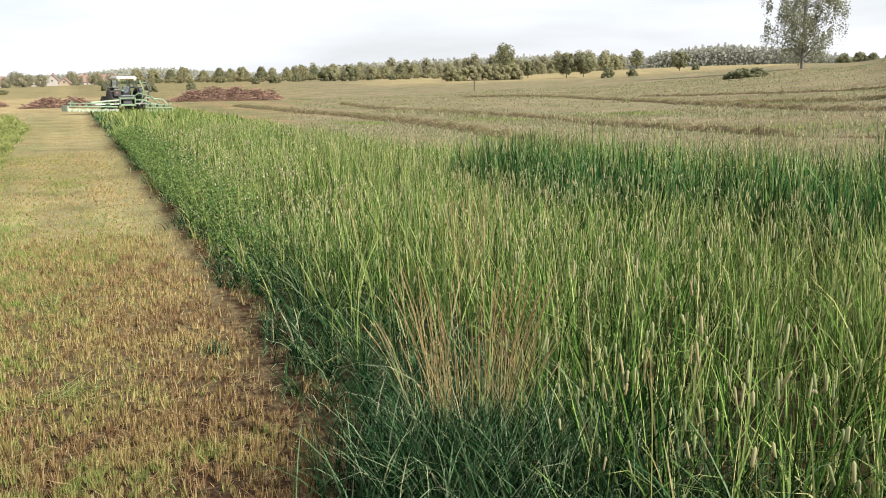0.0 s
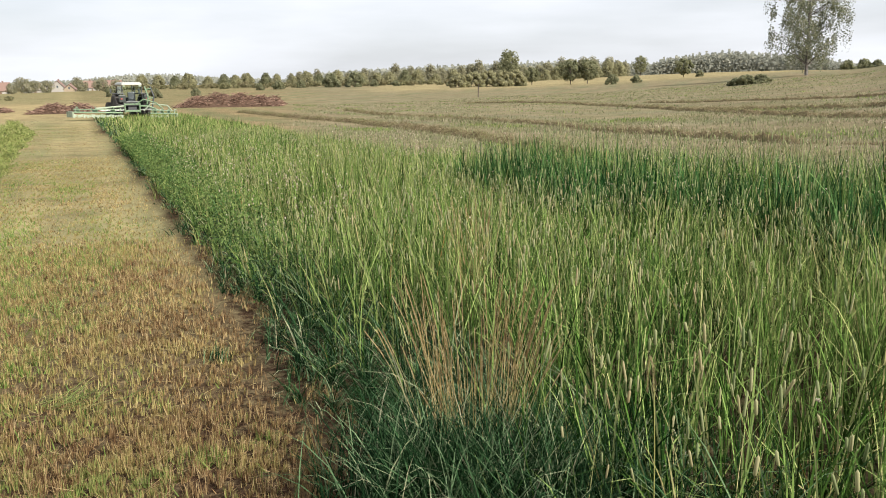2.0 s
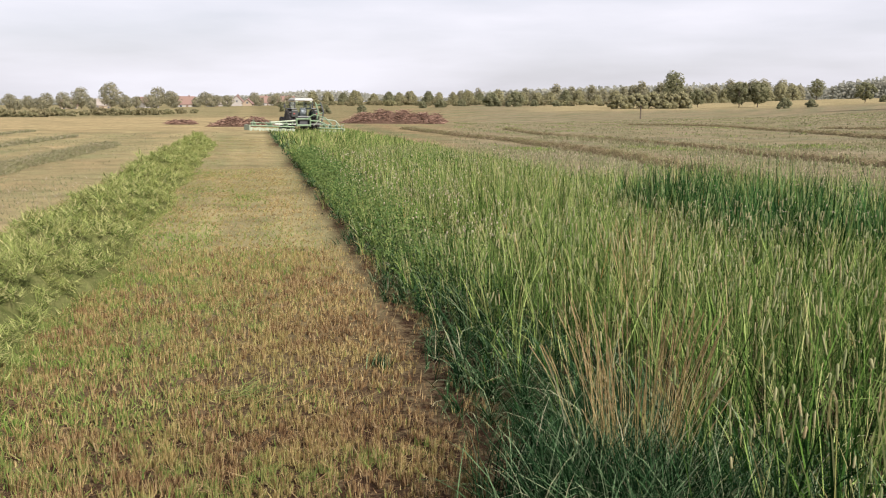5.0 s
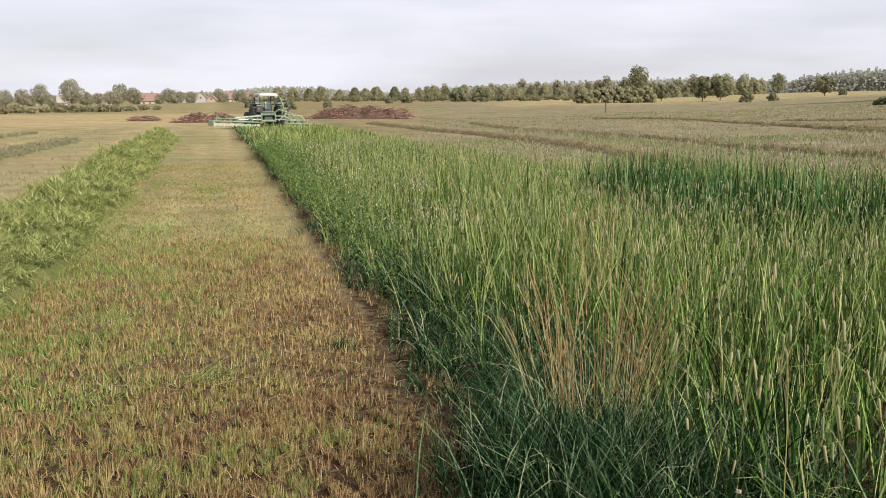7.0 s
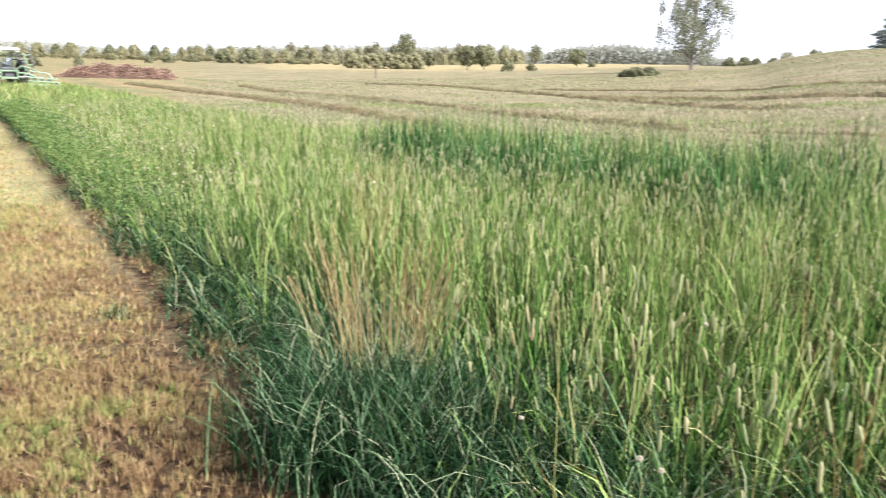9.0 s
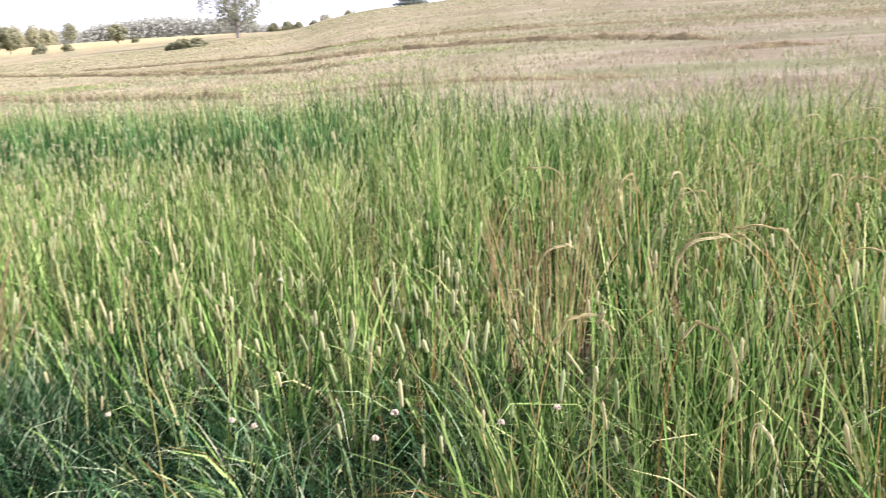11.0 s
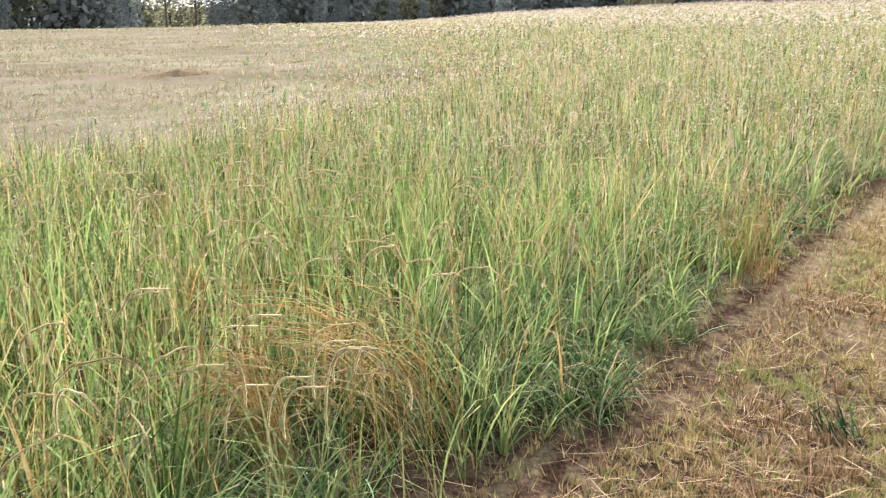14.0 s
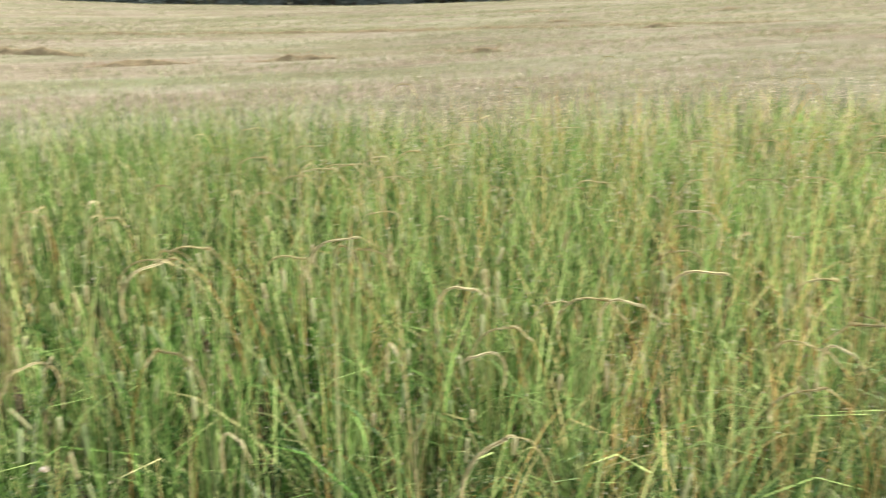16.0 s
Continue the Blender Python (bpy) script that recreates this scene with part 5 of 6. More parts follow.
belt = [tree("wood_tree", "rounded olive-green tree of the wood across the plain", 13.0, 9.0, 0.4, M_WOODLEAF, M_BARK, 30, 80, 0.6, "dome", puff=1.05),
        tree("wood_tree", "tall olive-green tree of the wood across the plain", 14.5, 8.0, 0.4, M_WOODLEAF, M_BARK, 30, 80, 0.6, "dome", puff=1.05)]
first = True
for az0, az1, d0, step, tall in ((10.0, -0.6, 560, 0.62, 0.85), (-0.6, -11.8, 540, 0.6, 1.1), (-2.5, 3.5, 640, 0.7, 1.25), (-6, -10.5, 600, 0.7, 1.3)):
    az = az0
    while (az > az1) if az1 < az0 else (az < az1):
        k = random.randrange(2)
        sc = tall * random.uniform(0.6, 0.84)
        if first:
            place(belt[0], az, d0, 0, sc)
            place(belt[1], az - 0.5, d0 + 6, 0, sc)
            first = False
        else:
            again(belt[k], az + random.uniform(-0.2, 0.2), d0 + random.uniform(-12, 12), random.uniform(0, 360), sc)
        az += step * random.uniform(0.8, 1.2) * (1 if az1 > az0 else -1)

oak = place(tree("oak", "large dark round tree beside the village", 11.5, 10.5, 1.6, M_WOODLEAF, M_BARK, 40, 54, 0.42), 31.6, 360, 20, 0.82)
for az, d, sc in ((33.3, 365, 0.85), (34.3, 350, 0.65), (35.2, 350, 0.6), (36.2, 345, 0.55), (37.2, 350, 0.6), (29.4, 355, 0.55), (28.8, 380, 0.85), (28.1, 380, 0.7), (26.0, 375, 0.65), (25.2, 370, 0.5), (22.9, 400, 0.6), (21.8, 400, 0.5), (30.1, 350, 0.5)):
    again(oak, az, d, random.uniform(0, 360), sc * 0.78)

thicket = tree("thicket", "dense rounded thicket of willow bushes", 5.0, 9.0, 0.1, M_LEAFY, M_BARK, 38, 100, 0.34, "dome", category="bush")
place(thicket, -0.9, 230, 0, 0.7)
for az, sc in ((-1.9, 0.82), (-2.9, 0.78), (-3.8, 0.86), (-4.6, 0.78)):
    again(thicket, az, 232, random.uniform(0, 360), sc)
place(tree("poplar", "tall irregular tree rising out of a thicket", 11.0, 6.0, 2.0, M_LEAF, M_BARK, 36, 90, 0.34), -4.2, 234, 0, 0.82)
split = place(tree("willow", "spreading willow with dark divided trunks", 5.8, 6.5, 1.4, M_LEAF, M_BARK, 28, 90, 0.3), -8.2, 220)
again(split, -9.3, 220, 120, 0.95)
again(split, -5.7, 250, 60, 0.75)
again(split, -15.3, 230, 60, 0.75)
bush = tree("bush", "small rounded green bush on the stubble field", 2.1, 3.2, 0.0, M_LEAF, M_BARK, 24, 80, 0.16, "dome", category="bush")
place(bush, -10.85, 190, 0, 1.0)
for az, d, sc in ((-12.4, 190, 0.75), (7.4, 300, 2.2), (5.9, 290, 2.2), (9.4, 300, 1.2), (4.6, 300, 1.0), (3.2, 300, 1.0), (10.8, 260, 1.2), (12.0, 250, 0.9), (-16.3, 230, 0.7), (21.0, 200, 1.0), (18.4, 180, 0.9), (16.0, 190, 0.8),
                  (-25.6, 240, 1.5), (-26.3, 240, 1.2), (-24.8, 230, 1.2), (-27.3, 250, 1.2), (-29.6, 260, 1.9), (-30.5, 255, 1.4), (-31.3, 250, 1.1)):
    again(bush, az, d, random.uniform(0, 360), sc)
for az, d, wide, tall in ((-19.15, 100, 0.85, 0.52), (-19.9, 101, 0.8, 0.5), (-18.5, 101, 0.7, 0.42)):
    again(bush, az, d, random.uniform(0, 360), 1.0).scale = (wide, wide, tall)
place(tree("lone_tree", "dark round lone tree on the golden field", 8.0, 6.5, 1.6, M_LEAF, M_BARK, 26, 60, 0.32), -12.65, 380, 0, 1.0)
again(oak, -28.1, 280, 0, 0.45)
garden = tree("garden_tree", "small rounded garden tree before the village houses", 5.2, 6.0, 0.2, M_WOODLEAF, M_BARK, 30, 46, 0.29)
place(garden, 30.8, 340, 0, 0.9)
for az, d, sc in ((33.9, 335, 0.8), (32.7, 340, 0.7), (29.1, 338, 0.8), (27.9, 335, 0.9), (26.5, 340, 0.7), (25.6, 338, 0.95), (24.6, 335, 0.8), (22.6, 345, 0.7), (21.5, 350, 0.8), (20.7, 340, 0.7), (35.6, 330, 0.8), (36.8, 335, 0.7), (38.2, 330, 0.8)):
    again(garden, az, d, random.uniform(0, 360), sc)
again(bush, -134.0, 112, 30, 1.1)
again(bush, -135.6, 112, 190, 0.9)
hedge = tree("hedge_bush", "low olive bush in a row beyond the meadow", 1.5, 4.2, 0.0, M_HEDGE, M_BARK, 26, 30, 0.24, category="bush")
for k in range(17):
    (again if k else place)(hedge, 39.5 - k * 0.8, 150 + 2.0 * k + random.uniform(-6, 6), random.uniform(0, 360), random.uniform(0.55, 1.0))
for k in range(34):
    again(hedge, 20.5 - k * 0.63, 330 + 20 * math.sin(k * 1.7), random.uniform(0, 360), random.uniform(0.8, 1.5))
place(tree("birch", "tall birch with loose drooping branches", 19.5, 14.5, 2.6, M_BIRCHLEAF, M_BIRCHBARK, 130, 165, 0.16, "weeping", droop=1.15, trunk_r=0.3, puff=0.36), -22.5, 130, 0, 0.79)
place(tree("pine", "pine with flat layered branches on the hill", 7.0, 7.8, 0.6, M_NEEDLE, M_BARK, 84, 60, 0.22, "tiers"), -33.8, 170)


# ---- woods on the skyline ----
def woods(name, az0, az1, d, rise, material, label, n, size):
    """A far wood: many leaf clumps over a band of ground; rise(az) gives its height there."""
    az = rng.uniform(az0, az1, n)
    dd = d * rng.uniform(1.0, 1.12, n)
    x, y = -np.sin(np.radians(az)) * dd, np.cos(np.radians(az)) * dd
    top = np.interp(az, *zip(*sorted(rise))) * (0.84 + 0.1 * np.sin(az * 9.0) * np.sin(az * 23.0 + 1) + 0.04 * np.sin(az * 61.0))
    z = land(x, y) + top * rng.uniform(0.0, 1.0, n) ** 0.7
    out = np.stack([-x / dd, -y / dd, 0.3 + 0.5 * (z - land(x, y)) / np.maximum(top, 1)], 1)
    v, f = cards(np.stack([x, y, z], 1), size, n, out)
    tagged(new(name, mesh_from(name, v, f, material)), label, "woods", kind="stuff")


woods("far_woods", 8, 46, 1000, [(8, 8), (14, 10), (17, 14), (19, 14), (23, 8), (46, 6)], M_FARLEAF, "distant wooded ridge with haze painted into its pale leaves", 20000, 1.5)
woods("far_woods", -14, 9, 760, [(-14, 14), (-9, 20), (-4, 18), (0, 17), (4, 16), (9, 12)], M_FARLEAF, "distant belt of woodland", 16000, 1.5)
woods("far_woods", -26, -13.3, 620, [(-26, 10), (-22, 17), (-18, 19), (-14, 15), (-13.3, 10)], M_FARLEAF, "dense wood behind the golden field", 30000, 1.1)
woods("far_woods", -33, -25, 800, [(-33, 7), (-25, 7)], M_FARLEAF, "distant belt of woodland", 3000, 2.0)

# backing of dark cards added for the shade behind the front trees
woods("shaded_forest_depth", -156, -48, 148, [(-156, 14), (-112, 13), (-109, 6.5), (-103, 6.5), (-101, 13), (-48, 13)], M_DEEP, "depth of the conifer forest, its shade painted into dark cards", 26000, 1.1)

spruce = [tree("spruce", "dark conifer at the edge of the forest", 15.0, 5.8, 0.3, M_NEEDLE, M_BARK, 44, 34, 0.38, "cone"),
          tree("forest_pine", "tall bare-stemmed pine at the edge of the forest", 17.0, 5.0, 6.0, M_NEEDLE, M_BARK, 24, 60, 0.3, trunk_r=0.17),
          tree("forest_birch", "green broadleaf tree at the edge of the forest", 13.0, 6.5, 1.0, M_LEAF, M_BARK, 32, 56, 0.32)]
used = set()
az = -48.0
while az > -156:
    for back in (0, 9):
        k = random.choices((0, 1, 2), (7, 0.6, 2))[0]
        if -109 < az < -101:
            k = 1 if back == 0 else 2
        d = np.interp(az, [-156, -130, -100, -75, -48], [150, 140, 110, 105, 130]) + back + random.uniform(-3, 3)
        sc = random.uniform(0.85, 1.25) * (0.62 if (-109 < az < -101 and k == 2) else 1.0)
        put_it = again if k in used else place
        used.add(k)
        put_it(spruce[k], az + random.uniform(-0.5, 0.5), d, random.uniform(0, 360), sc)
    again(spruce[0], az + random.uniform(-0.8, 0.8), d - random.uniform(14, 20), random.uniform(0, 360), random.uniform(0.28, 0.42)) if 0 in used and random.random() < 0.6 else None
    az -= random.uniform(1.4, 2.0)


# ---- tractor and mower ----
def boxed(bm, x0, x1, y0, y1, z0, z1, bevel=0.0, taper=0.0):
    """A box, its top drawn in by taper, its edges bevelled."""
    r = bmesh.ops.create_cube(bm, size=1.0)["verts"]
    for v in r:
        t = taper if v.co.z > 0 else 0.0
        v.co = Vector(((x0 + x1) / 2 + v.co.x * (x1 - x0) * (1 - t), (y0 + y1) / 2 + v.co.y * (y1 - y0) * (1 - t), (z0 + z1) / 2 + v.co.z * (z1 - z0)))
    if bevel:
        edges = list({e for v in r for e in v.link_edges})
        bmesh.ops.bevel(bm, geom=edges, offset=bevel, segments=2, affect="EDGES", profile=0.5)
    return bm


def tube(bm, pts, r, sides=8):
    for a, b in zip(pts, pts[1:]):
        a, b = Vector(a), Vector(b)
        q = (b - a).to_track_quat("Z", "Y")
        lo, hi = ([bm.verts.new(p + q @ Vector((math.cos(t) * r, math.sin(t) * r, 0))) for t in (2 * math.pi * i / sides for i in range(sides))] for p in (a, b))
        for i in range(sides):
            bm.faces.new((lo[i], lo[(i + 1) % sides], hi[(i + 1) % sides], hi[i]))
        bm.faces.new(lo[::-1])
        bm.faces.new(hi)
    return bm


def turned(bm, profile, x, y, z, sides=28):
    """A ring about the x axis from a profile of (offset, radius)."""
    rings = [[bm.verts.new((x + o, y + r * math.cos(t), z + r * math.sin(t))) for t in (2 * math.pi * i / sides for i in range(sides))] for o, r in profile]
    for lo, hi in zip(rings, rings[1:]):
        for i in range(sides):
            bm.faces.new((lo[i], lo[(i + 1) % sides], hi[(i + 1) % sides], hi[i]))
    for ring in (rings[0], rings[-1]):
        bm.faces.new(ring)
    return bm


M_RUBBER = solid("rubber", (0.03, 0.03, 0.032), (0.07, 0.06, 0.05), 0.85, 4)
M_HUB = solid("rim_paint", (0.28, 0.05, 0.04), (0.16, 0.05, 0.04), 0.5, 5)
M_HULL = solid("tractor_paint", (0.025, 0.035, 0.03), (0.05, 0.05, 0.045), 0.4, 4)
M_ROOF = solid("roof_plastic", (0.42, 0.42, 0.38), (0.3, 0.3, 0.27), 0.5, 3)
M_FRAME = solid("black_frame", (0.03, 0.035, 0.04), (0.06, 0.06, 0.06), 0.5, 5)
M_GREEN = solid("mower_paint", (0.07, 0.14, 0.065), (0.2, 0.27, 0.16), 0.5, 4)
M_PALE = solid("mower_skirt", (0.36, 0.4, 0.31), (0.2, 0.25, 0.15), 0.7, 3)
M_STEEL = solid("steel", (0.4, 0.4, 0.38), (0.25, 0.24, 0.22), 0.4, 6, 0.8)


def glass_material():
    m, n, l, p = nodes_of("window_glass")
    p.inputs["Base Color"].default_value = (0.85, 0.93, 0.93, 1)
    p.inputs["Roughness"].default_value = 0.03
    p.inputs["Transmission Weight"].default_value = 1.0
    p.inputs["IOR"].default_value = 1.1
    return m


M_GLASS = glass_material()


def wheel(root, x, y, r, w, rim):
    bm = bmesh.new()
    turned(bm, [(-w * 0.4, r * 0.56), (-w / 2, r * 0.7), (-w / 2, r * 0.9), (-w * 0.36, r * 0.97), (w * 0.36, r * 0.97), (w / 2, r * 0.9), (w / 2, r * 0.7), (w * 0.4, r * 0.56)], x, y, r)
    for i in range(22):
        t = 2 * math.pi * i / 22
        for side in (-1, 1):
            q = bmesh.ops.create_cube(bm, size=1.0)["verts"]
            m = Matrix.Translation((x + side * w * 0.24, y, r)) @ Matrix.Rotation(t + side * 0.07, 4, "X") @ Matrix.Translation((0, 0, r * 0.98)) @ Matrix.Rotation(side * 0.6, 4, "Z") @ Matrix.Diagonal((w * 0.52, r * 0.06, r * 0.07, 1))
            for v in q:
                v.co = m @ v.co
    tyre = part("wheel", bm, M_RUBBER, root, "lugged black tractor tyre")
    bm = bmesh.new()
    turned(bm, [(-w * 0.38, r * 0.57), (-w * 0.36, r * 0.5), (-w * 0.1, r * 0.42), (-w * 0.12, r * 0.16), (w * 0.12, r * 0.16), (w * 0.1, r * 0.42), (w * 0.36, r * 0.5), (w * 0.38, r * 0.57)], x, y, r, 20)
    part("rim", bm, rim, tyre)


def tractor(az, d, heading):
    root = new("tractor")
    tagged(root, "dark farm tractor with a pale cab roof pulling a wide mower", "tractor")
    for side in (-1, 1):
        wheel(root, side * 1.02, 0, 0.92, 0.52, M_HUB)
        wheel(root, side * 0.92, 2.55, 0.62, 0.4, M_HUB)
        bm = bmesh.new()
        boxed(bm, side * 0.88 - 0.28, side * 0.88 + 0.28, -0.75, 0.75, 1.86, 1.96, 0.04)
        boxed(bm, side * 0.88 - 0.26, side * 0.88 + 0.26, -1.12, -0.96, 1.25, 1.8, 0.04)
        part("mudguard", bm, M_HULL, root)
        bm = bmesh.new()
        boxed(bm, side * 1.1 - 0.06, side * 1.1 + 0.06, 1.18, 1.24, 1.95, 2.3, 0.02)
        tube(bm, [(side * 0.72, 1.0, 2.2), (side * 1.1, 1.2, 2.2)], 0.015)
        part("mirror", bm, M_FRAME, root)
        bm = bmesh.new()
        boxed(bm, side * 0.6 - 0.1, side * 0.6 + 0.1, -0.72, -0.66, 2.42, 2.52, 0.02)
        part("work_light", bm, M_PALE, root)
        bm = bmesh.new()
        boxed(bm, side * 0.95 - 0.08, side * 0.95 + 0.08, -1.16, -1.12, 1.45, 1.57, 0.015)
        part("tail_light", bm, M_HUB, root)
    bm = bmesh.new()
    boxed(bm, -0.35, 0.35, -0.5, 3.0, 0.55, 1.0, 0.05)
    boxed(bm, -0.62, 0.62, -0.12, 0.12, 0.7, 0.95, 0.04)
    boxed(bm, -0.6, 0.6, 2.47, 2.63, 0.5, 0.66, 0.03)
    part("chassis", bm, M_FRAME, root)
    bm = bmesh.new()
    boxed(bm, -0.42, 0.42, 1.15, 3.15, 0.95, 1.62, 0.1, 0.12)
    hood = part("bonnet", bm, M_HULL, root, smooth=False)
    bm = bmesh.new()
    boxed(bm, -0.3, 0.3, 3.12, 3.17, 0.98, 1.42, 0.03)
    part("grille", bm, M_FRAME, hood)
    bm = bmesh.new()
    tube(bm, [(0.5, 1.3, 1.4), (0.56, 1.2, 2.0), (0.56, 1.2, 2.62)], 0.05)
    part("exhaust", bm, M_STEEL, root)
    bm = bmesh.new()
    boxed(bm, -0.8, 0.8, -0.62, 1.1, 0.95, 1.32, 0.05)
    part("cab_floor", bm, M_HULL, root)
    corners = {"a": (-0.76, -0.66), "b": (0.76, -0.66), "c": (0.7, 1.12), "d": (-0.7, 1.12)}
    for px, py in corners.values():
        bm = bmesh.new()
        tube(bm, [(px, py, 1.3), (px * 0.96, py * 0.95, 2.48)], 0.05, 6)
        part("cab_pillar", bm, M_FRAME, root)
    bm = bmesh.new()
    boxed(bm, -0.82, 0.82, -0.78, 1.24, 2.55, 2.78, 0.09, 0.14)
    part("cab_roof", bm, M_ROOF, root, "pale cab roof")
    ks = list(corners.values())
    for (ax, ay), (bx, by) in zip(ks, ks[1:] + ks[:1]):
        bm = bmesh.new()
        v = [bm.verts.new(p) for p in ((ax, ay, 1.34), (bx, by, 1.34), (bx * 0.96, by * 0.95, 2.46), (ax * 0.96, ay * 0.95, 2.46))]
        bm.faces.new(v)
        r = bmesh.ops.extrude_face_region(bm, geom=bm.faces[:])
        out = Vector((ay - by, bx - ax, 0)).normalized() * 0.006
        bmesh.ops.translate(bm, verts=[g for g in r["geom"] if isinstance(g, bmesh.types.BMVert)], vec=out)
        bmesh.ops.recalc_face_normals(bm, faces=bm.faces[:])
        pane = part("cab_window", bm, M_GLASS, root)
        pane.visible_shadow = False
    bm = bmesh.new()
    boxed(bm, -0.28, 0.28, -0.3, 0.25, 1.32, 1.5, 0.05)
    boxed(bm, -0.26, 0.26, -0.36, -0.24, 1.45, 2.0, 0.05)
    part("driver_seat", bm, M_FRAME, root)
    bm = bmesh.new()
    tube(bm, [(0, 0.62, 1.3), (0, 0.5, 1.75)], 0.03)
    part("steering_column", bm, M_FRAME, root)
    x, y = at_az(az, d)
    root.matrix_basis = pose(x, y, float(land(x, y)), 0, 0, heading)


def mower(az, d, heading):
    root = new("butterfly_mower")
    tagged(root, "wide green butterfly mower with pale skirts lowered to the grass", "mower")
    bm = bmesh.new()
    boxed(bm, -0.6, 0.6, -0.1, 0.1, 0.55, 0.7, 0.02)
    boxed(bm, -0.6, -0.5, -0.1, 0.1, 0.5, 1.2, 0.02)
    boxed(bm, 0.5, 0.6, -0.1, 0.1, 0.5, 1.2, 0.02)
    boxed(bm, -0.6, 0.6, -0.08, 0.08, 1.08, 1.18, 0.02)
    part("headstock", bm, M_GREEN, root)
    for side, reach in ((-1, 4.7), (1, 3.1)):
        bm = bmesh.new()
        tube(bm, [(side * 0.5, 0, 1.0), (side * (2.6 if side < 0 else 1.2), -0.2, 0.86 if side < 0 else 0.95), (side * reach * 0.62, -0.3, 0.6)], 0.07)
        part("arm", bm, M_PALE if side < 0 else M_GREEN, root)
        bm = bmesh.new()
        tube(bm, [(side * 0.55, 0.05, 0.7), (side * reach * 0.5, -0.2, 0.72)], 0.06)
        part("ram", bm, M_STEEL, root)
        bm = bmesh.new()
        boxed(bm, min(side * 1.1, side * reach), max(side * 1.1, side * reach), -1.0, 0.35, 0.42, 0.52, 0.04)
        deck = part("mower_deck", bm, M_GREEN, root)
        deck.rotation_euler = (0.0, radians(2.2), radians(9 if side < 0 else -4))
        bm = bmesh.new()
        n = 26
        for i in range(n):
            x0 = side * (1.1 + (reach - 1.1) * i / n)
            x1 = side * (1.1 + (reach - 1.1) * (i + 1) / n)
            boxed(bm, min(x0, x1) + 0.006, max(x0, x1) - 0.006, -1.04 - 0.05 * math.sin(i * 2.0), -1.01 - 0.05 * math.sin(i * 2.0), 0.12 + 0.05 * math.sin(i * 3.7), 0.32 + 0.03 * math.sin(i * 1.3))
        part("skirt", bm, M_PALE, deck, "pale canvas skirt")
        bm = bmesh.new()
        boxed(bm, side * reach - 0.05, side * reach + 0.05, -1.0, 0.4, 0.1, 0.5, 0.02)
        part("end_plate", bm, M_PALE, deck)
        for k in range(3):
            bm = bmesh.new()
            xk = side * (1.6 + k * (reach - 2.1) / 2)
            boxed(bm, xk - 0.05, xk + 0.05, -0.6, 0.3, 0.52, 0.74, 0.02)
            tube(bm, [(xk, -0.9, 0.55), (xk, -0.2, 0.9)], 0.03)
            part("deck_bracket", bm, M_GREEN, deck)
        bm = bmesh.new()
        tube(bm, [(side * 1.1, -0.95, 0.72), (side * reach, -0.95, 0.68)], 0.03)
        part("guard_rail", bm, M_GREEN, deck)
        for k in range(4):
            xk = side * (1.3 + k * (reach - 1.5) / 3)
            bm = bmesh.new()
            tube(bm, [(xk, -0.95, 0.5), (xk, -0.95, 0.72 + 0.05 * (k % 2)), (xk + 0.25, -0.3, 0.8)], 0.028, 6)
            part("guard_hoop", bm, M_PALE if k % 2 else M_GREEN, deck)
    # the right wing's frame stands half folded beside the cab
    for dx in (0.0, 0.42):
        bm = bmesh.new()
        tube(bm, [(1.05 + dx, 0.1, 0.7), (1.25 + dx, 0.15, 1.7), (1.05 + dx, 0.3, 2.45)], 0.06, 6)
        part("folding_arm", bm, M_FRAME if dx else M_GREEN, root)
    bm = bmesh.new()
    tube(bm, [(1.2, 0.15, 1.5), (1.65, 0.15, 1.62)], 0.05, 6)
    tube(bm, [(1.1, 0.25, 2.2), (1.5, 0.25, 2.3)], 0.05, 6)
    part("cross_brace", bm, M_GREEN, root)
    bm = bmesh.new()
    tube(bm, [(0.3, 0.0, 1.1), (0.8, -0.2, 1.5), (1.7, -0.4, 1.2), (2.2, -0.5, 0.7)], 0.05, 6)
    part("support_bow", bm, M_GREEN, root)
    bm = bmesh.new()
    tube(bm, [(0.8, -0.1, 0.6), (1.3, -0.3, 1.15), (2.5, -0.5, 1.0), (2.8, -0.6, 0.6)], 0.045, 6)
    part("support_bow", bm, M_PALE, root)
    x, y = at_az(az, d)
    root.matrix_basis = pose(x, y, float(land(x, y)) - 0.02, 0, 0, heading)


tractor(19.95, 71.9, 36)
mower(19.85, 70.2, 31)


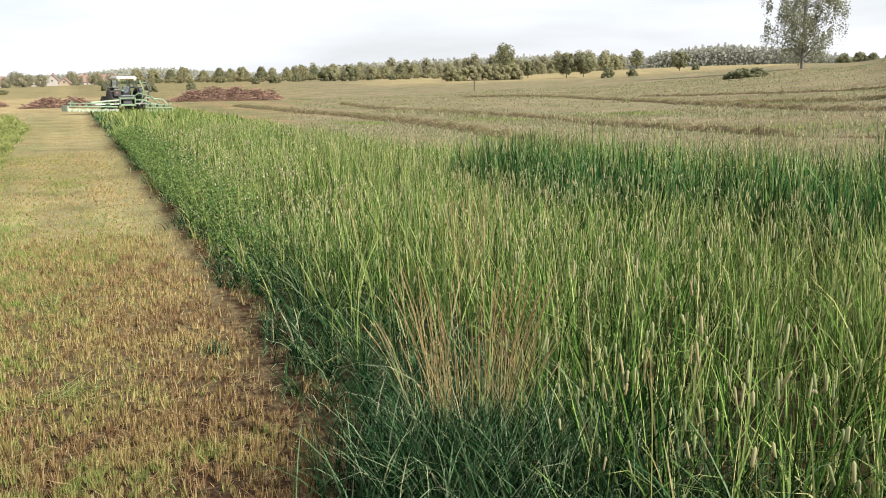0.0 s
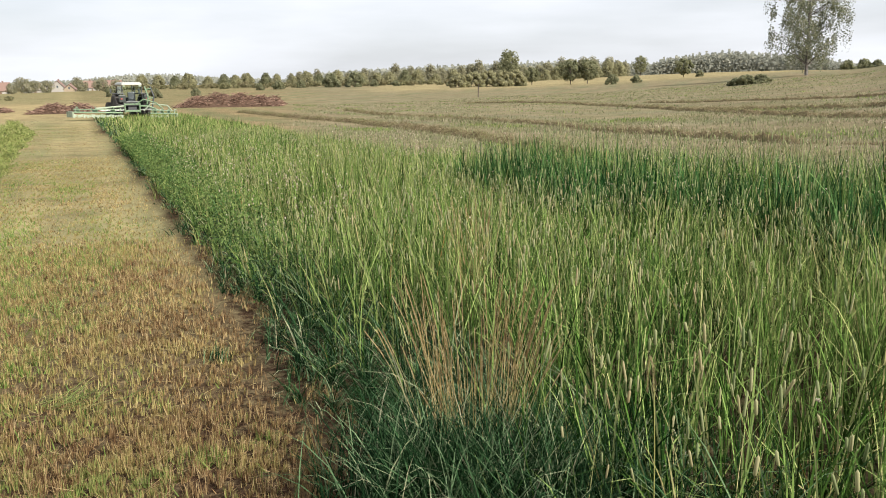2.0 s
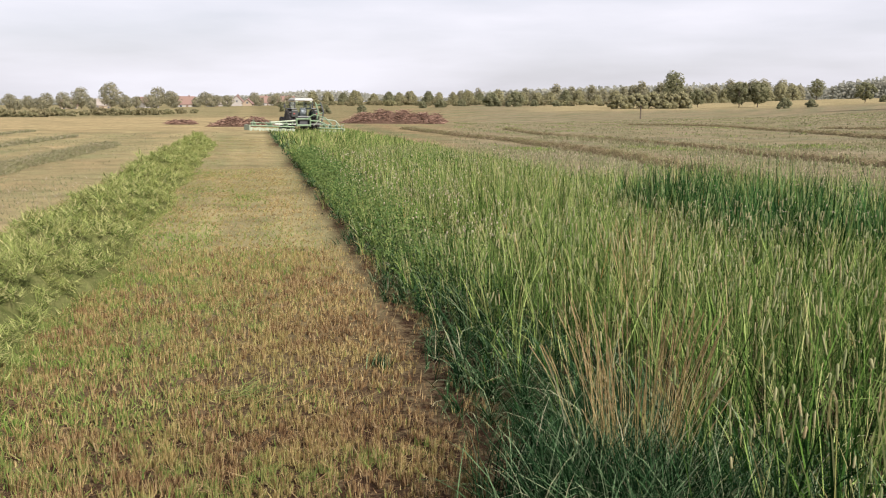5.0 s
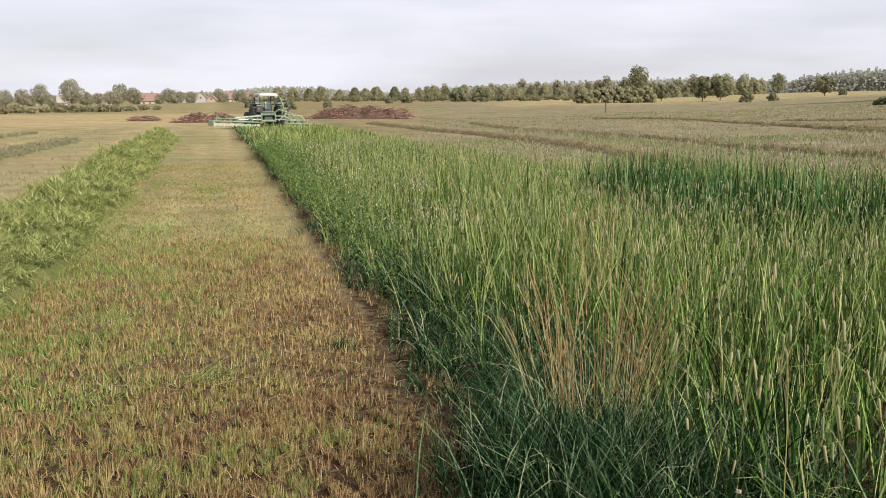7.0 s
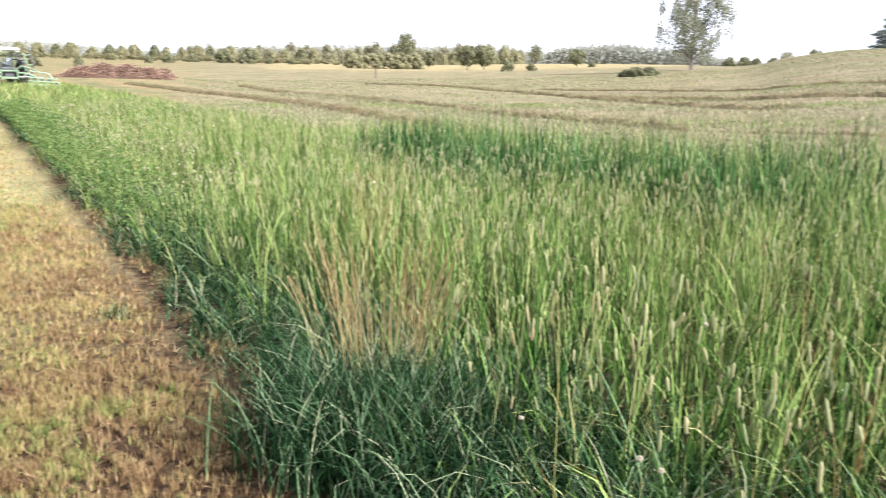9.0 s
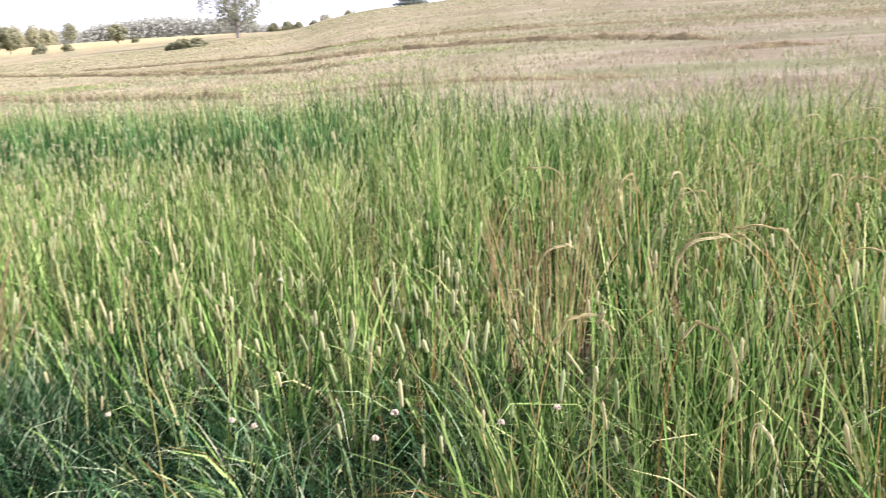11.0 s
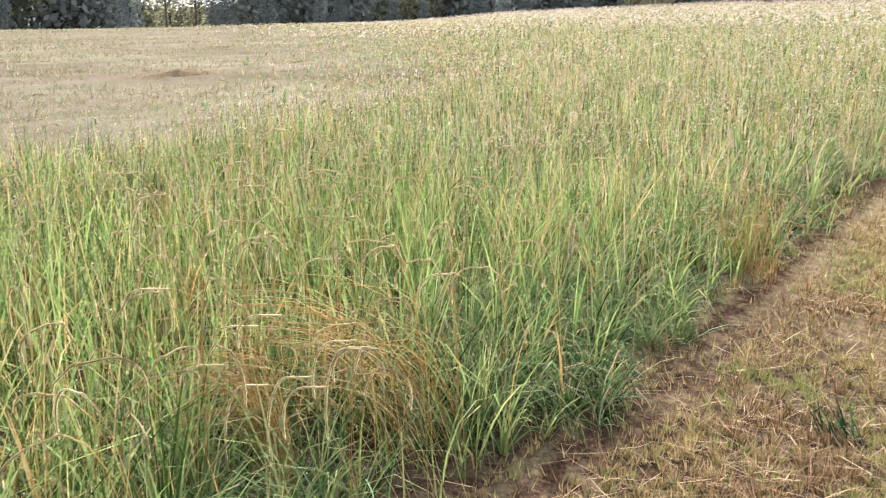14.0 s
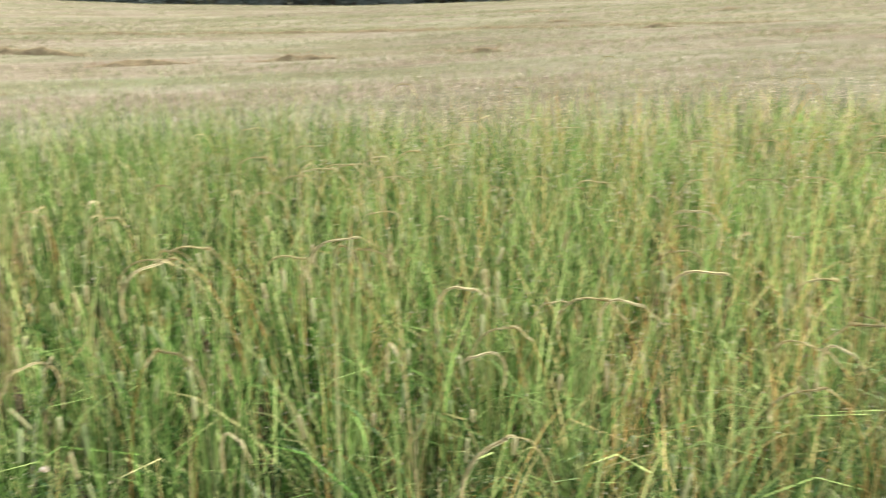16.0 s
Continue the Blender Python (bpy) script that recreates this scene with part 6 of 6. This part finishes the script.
# ---- heaps of brushwood ----
def heap(az, d, length, height, turn, label):
    root = new("brush_heap")
    tagged(root, label, "heap")
    bm = bmesh.new()
    nu, nv = 34, 13
    grid = [[bm.verts.new(((u / (nu - 1) - 0.5) * length, (v / (nv - 1) - 0.5) * 4.0,
                           height * max(0.0, (1 - abs(2 * u / (nu - 1) - 1) ** 3)) * max(0, 1 - (2 * v / (nv - 1) - 1) ** 2) * (0.62 + 0.5 * noise.noise((u * 0.32, v * 0.5, az))) - 0.1)) for v in range(nv)] for u in range(nu)]
    for u in range(nu - 1):
        for v in range(nv - 1):
            bm.faces.new((grid[u][v], grid[u + 1][v], grid[u + 1][v + 1], grid[u][v + 1]))
    part("heap_core", bm, M_SOIL, root)
    n = int(length * 260)
    u = rng.uniform(-0.5, 0.5, n)
    v = rng.uniform(-0.9, 0.9, n)
    top = height * (1 - np.abs(2 * u) ** 3) * (1 - v * v) * 0.75 * (0.6 + 0.5 * np.abs(np.sin(u * length * 1.1)))
    a = np.stack([u * length, v * 2.0, top * rng.uniform(0.6, 1.1, n)], 1)
    w = rng.uniform(0, 6.28, n)
    b = a + np.stack([np.cos(w), np.sin(w), rng.uniform(-0.2, 0.4, n)], 1) * rng.uniform(0.2, 0.75, n)[:, None]
    vv, ff = spindles(a, b, rng.uniform(0.015, 0.05, n), 4, 0.3)
    tagged(mesh_part("branch_tangle", mesh_from("branch_tangle", vv, ff, M_BRUSH), root), kind="stuff")
    x, y = at_az(az, d)
    root.matrix_basis = pose(x, y, float(land(x, y)), 0, 0, turn)


heap(14.0, 112, 13.0, 2.1, 12, "long reddish-brown heap of cut branches on the meadow")
heap(11.6, 118, 4.5, 1.6, 8, "small reddish-brown heap of cut branches")
heap(23.6, 95, 7.0, 1.2, 24, "low brown heap of cut branches behind the tractor")
heap(27.5, 105, 3.0, 0.7, 24, "small brown heap on the meadow")


# ---- village ----
# wall and roof colours pulled to mid-tones, painting the haze over the village
M_WALLS = [solid("white_plaster", (0.36, 0.34, 0.3), (0.3, 0.28, 0.25), 0.9, 0.8), solid("ochre_plaster", (0.36, 0.29, 0.2), (0.3, 0.24, 0.17), 0.9, 0.8), solid("grey_boards", (0.32, 0.3, 0.26), (0.26, 0.24, 0.2), 0.9, 0.8)]
M_ROOFS = [solid("red_tiles", (0.22, 0.135, 0.105), (0.17, 0.11, 0.085), 0.8, 2.0), solid("grey_roof", (0.3, 0.27, 0.23), (0.24, 0.21, 0.18), 0.8, 2.0)]
M_DARKGLASS = solid("dark_pane", (0.05, 0.06, 0.07), (0.1, 0.11, 0.12), 0.15, 2)
M_WOOD = solid("door_wood", (0.16, 0.1, 0.06), (0.1, 0.06, 0.04), 0.7, 4)


def house(az, d, length, depth, eaves, ridge, turn, wall, roof, label, hidden=0.0):
    root = new("house")
    tagged(root, label, "house")
    hl, hd = length / 2, depth / 2
    bm = bmesh.new()
    v = [bm.verts.new(p) for p in ((-hl, -hd, 0), (hl, -hd, 0), (hl, hd, 0), (-hl, hd, 0), (-hl, -hd, eaves), (hl, -hd, eaves), (hl, hd, eaves), (-hl, hd, eaves), (-hl, 0, ridge - 0.1), (hl, 0, ridge - 0.1))]
    for f in ((0, 1, 5, 4), (2, 3, 7, 6), (1, 2, 6, 9, 5), (3, 0, 4, 8, 7), (3, 2, 1, 0)):
        bm.faces.new([v[i] for i in f])
    walls = part("wall", bm, M_WALLS[wall], root)
    bm = bmesh.new()
    sl = (ridge - eaves) / hd
    for side in (-1, 1):
        pts = [(-hl - 0.4, 0, ridge), (hl + 0.4, 0, ridge), (hl + 0.4, side * (hd + 0.5), eaves - 0.5 * sl), (-hl - 0.4, side * (hd + 0.5), eaves - 0.5 * sl)]
        lo = [bm.verts.new(p) for p in pts]
        hi = [bm.verts.new((p[0], p[1], p[2] + 0.2)) for p in pts]
        bm.faces.new(lo)
        bm.faces.new(hi)
        for i in range(4):
            bm.faces.new((lo[i], lo[(i + 1) % 4], hi[(i + 1) % 4], hi[i]))
    bmesh.ops.recalc_face_normals(bm, faces=bm.faces[:])
    tiles = part("roof", bm, M_ROOFS[roof], root)
    bm = bmesh.new()
    boxed(bm, hl * 0.3, hl * 0.3 + 0.7, -0.35, 0.35, ridge - 0.6, ridge + 0.9, 0.03)
    part("chimney", bm, M_ROOFS[0], tiles)
    count = max(2, int(length / 3))
    for i in range(count):
        x = -hl + length * (i + 0.5) / count
        if i == count // 2:
            bm = bmesh.new()
            boxed(bm, x - 0.5, x + 0.5, -hd - 0.06, -hd - 0.01, 0.1, 2.1, 0.02)
            part("door", bm, M_WOOD, root)
            continue
        bm = bmesh.new()
        boxed(bm, x - 0.6, x + 0.6, -hd - 0.07, -hd - 0.01, 0.9, 2.2, 0.02)
        w = part("window", bm, M_WALLS[0], root)
        bm = bmesh.new()
        boxed(bm, x - 0.5, x + 0.5, -hd - 0.09, -hd - 0.075, 1.0, 2.1)
        part("pane", bm, M_DARKGLASS, w)
    for side in (-1, 1):
        bm = bmesh.new()
        boxed(bm, side * (hl + 0.04) - 0.03, side * (hl + 0.04) + 0.03, -0.5, 0.5, eaves - 0.2, eaves + 1.0, 0.02)
        w = part("window", bm, M_WALLS[0], root)
        bm = bmesh.new()
        boxed(bm, side * (hl + 0.085) - 0.008, side * (hl + 0.085) + 0.008, -0.4, 0.4, eaves - 0.1, eaves + 0.9)
        part("pane", bm, M_DARKGLASS, w)
    x, y = at_az(az, d)
    root.matrix_basis = pose(x, y, float(land(x, y)) - 0.8, 0, 0, turn) @ Matrix.Scale(0.76, 4)


house(27.15, 385, 10, 8, 2.8, 6.8, 35, 0, 0, "low white house with a broad red tiled roof")
house(25.2, 372, 11, 7, 2.7, 5.0, 20, 2, 1, "long grey farm shed with a pale roof")
house(23.95, 368, 7, 6.5, 3.2, 6.6, 105, 0, 0, "white gabled house with a red roof facing the meadow")
house(23.3, 362, 5, 5, 2.4, 4.6, 100, 1, 0, "small ochre gabled outbuilding")
house(29.5, 400, 10, 8, 3.2, 7.0, 70, 0, 0, "white house with a red roof between trees")
house(32.2, 420, 12, 8, 3.0, 6.6, 30, 1, 1, "ochre house with a grey roof behind trees")
house(34.0, 410, 9, 7, 3.0, 6.0, 40, 1, 0, "ochre house with a red roof behind trees")
house(22.3, 410, 9, 7, 3.0, 6.5, 60, 0, 0, "white house with a red roof beyond the meadow")
house(20.9, 420, 10, 7, 3.0, 6.5, 20, 1, 0, "ochre house with a red roof beyond the meadow")


def fence_post(az, d):
    root = new("fence_post")
    tagged(root, "weathered wooden post standing alone on the meadow", "post")
    bm = bmesh.new()
    limb(bm, (0, 0, -0.3), (0.05, 0, 1.75), 0.09, 0.075, 8)
    boxed(bm, -0.05, 0.15, -0.09, 0.09, 1.72, 1.8, 0.02)
    part("shaft", bm, M_BARK, root)
    x, y = at_az(az, d)
    root.matrix_basis = pose(x, y, float(land(x, y)), 0, 0, 0)


fence_post(-2.2, 125)
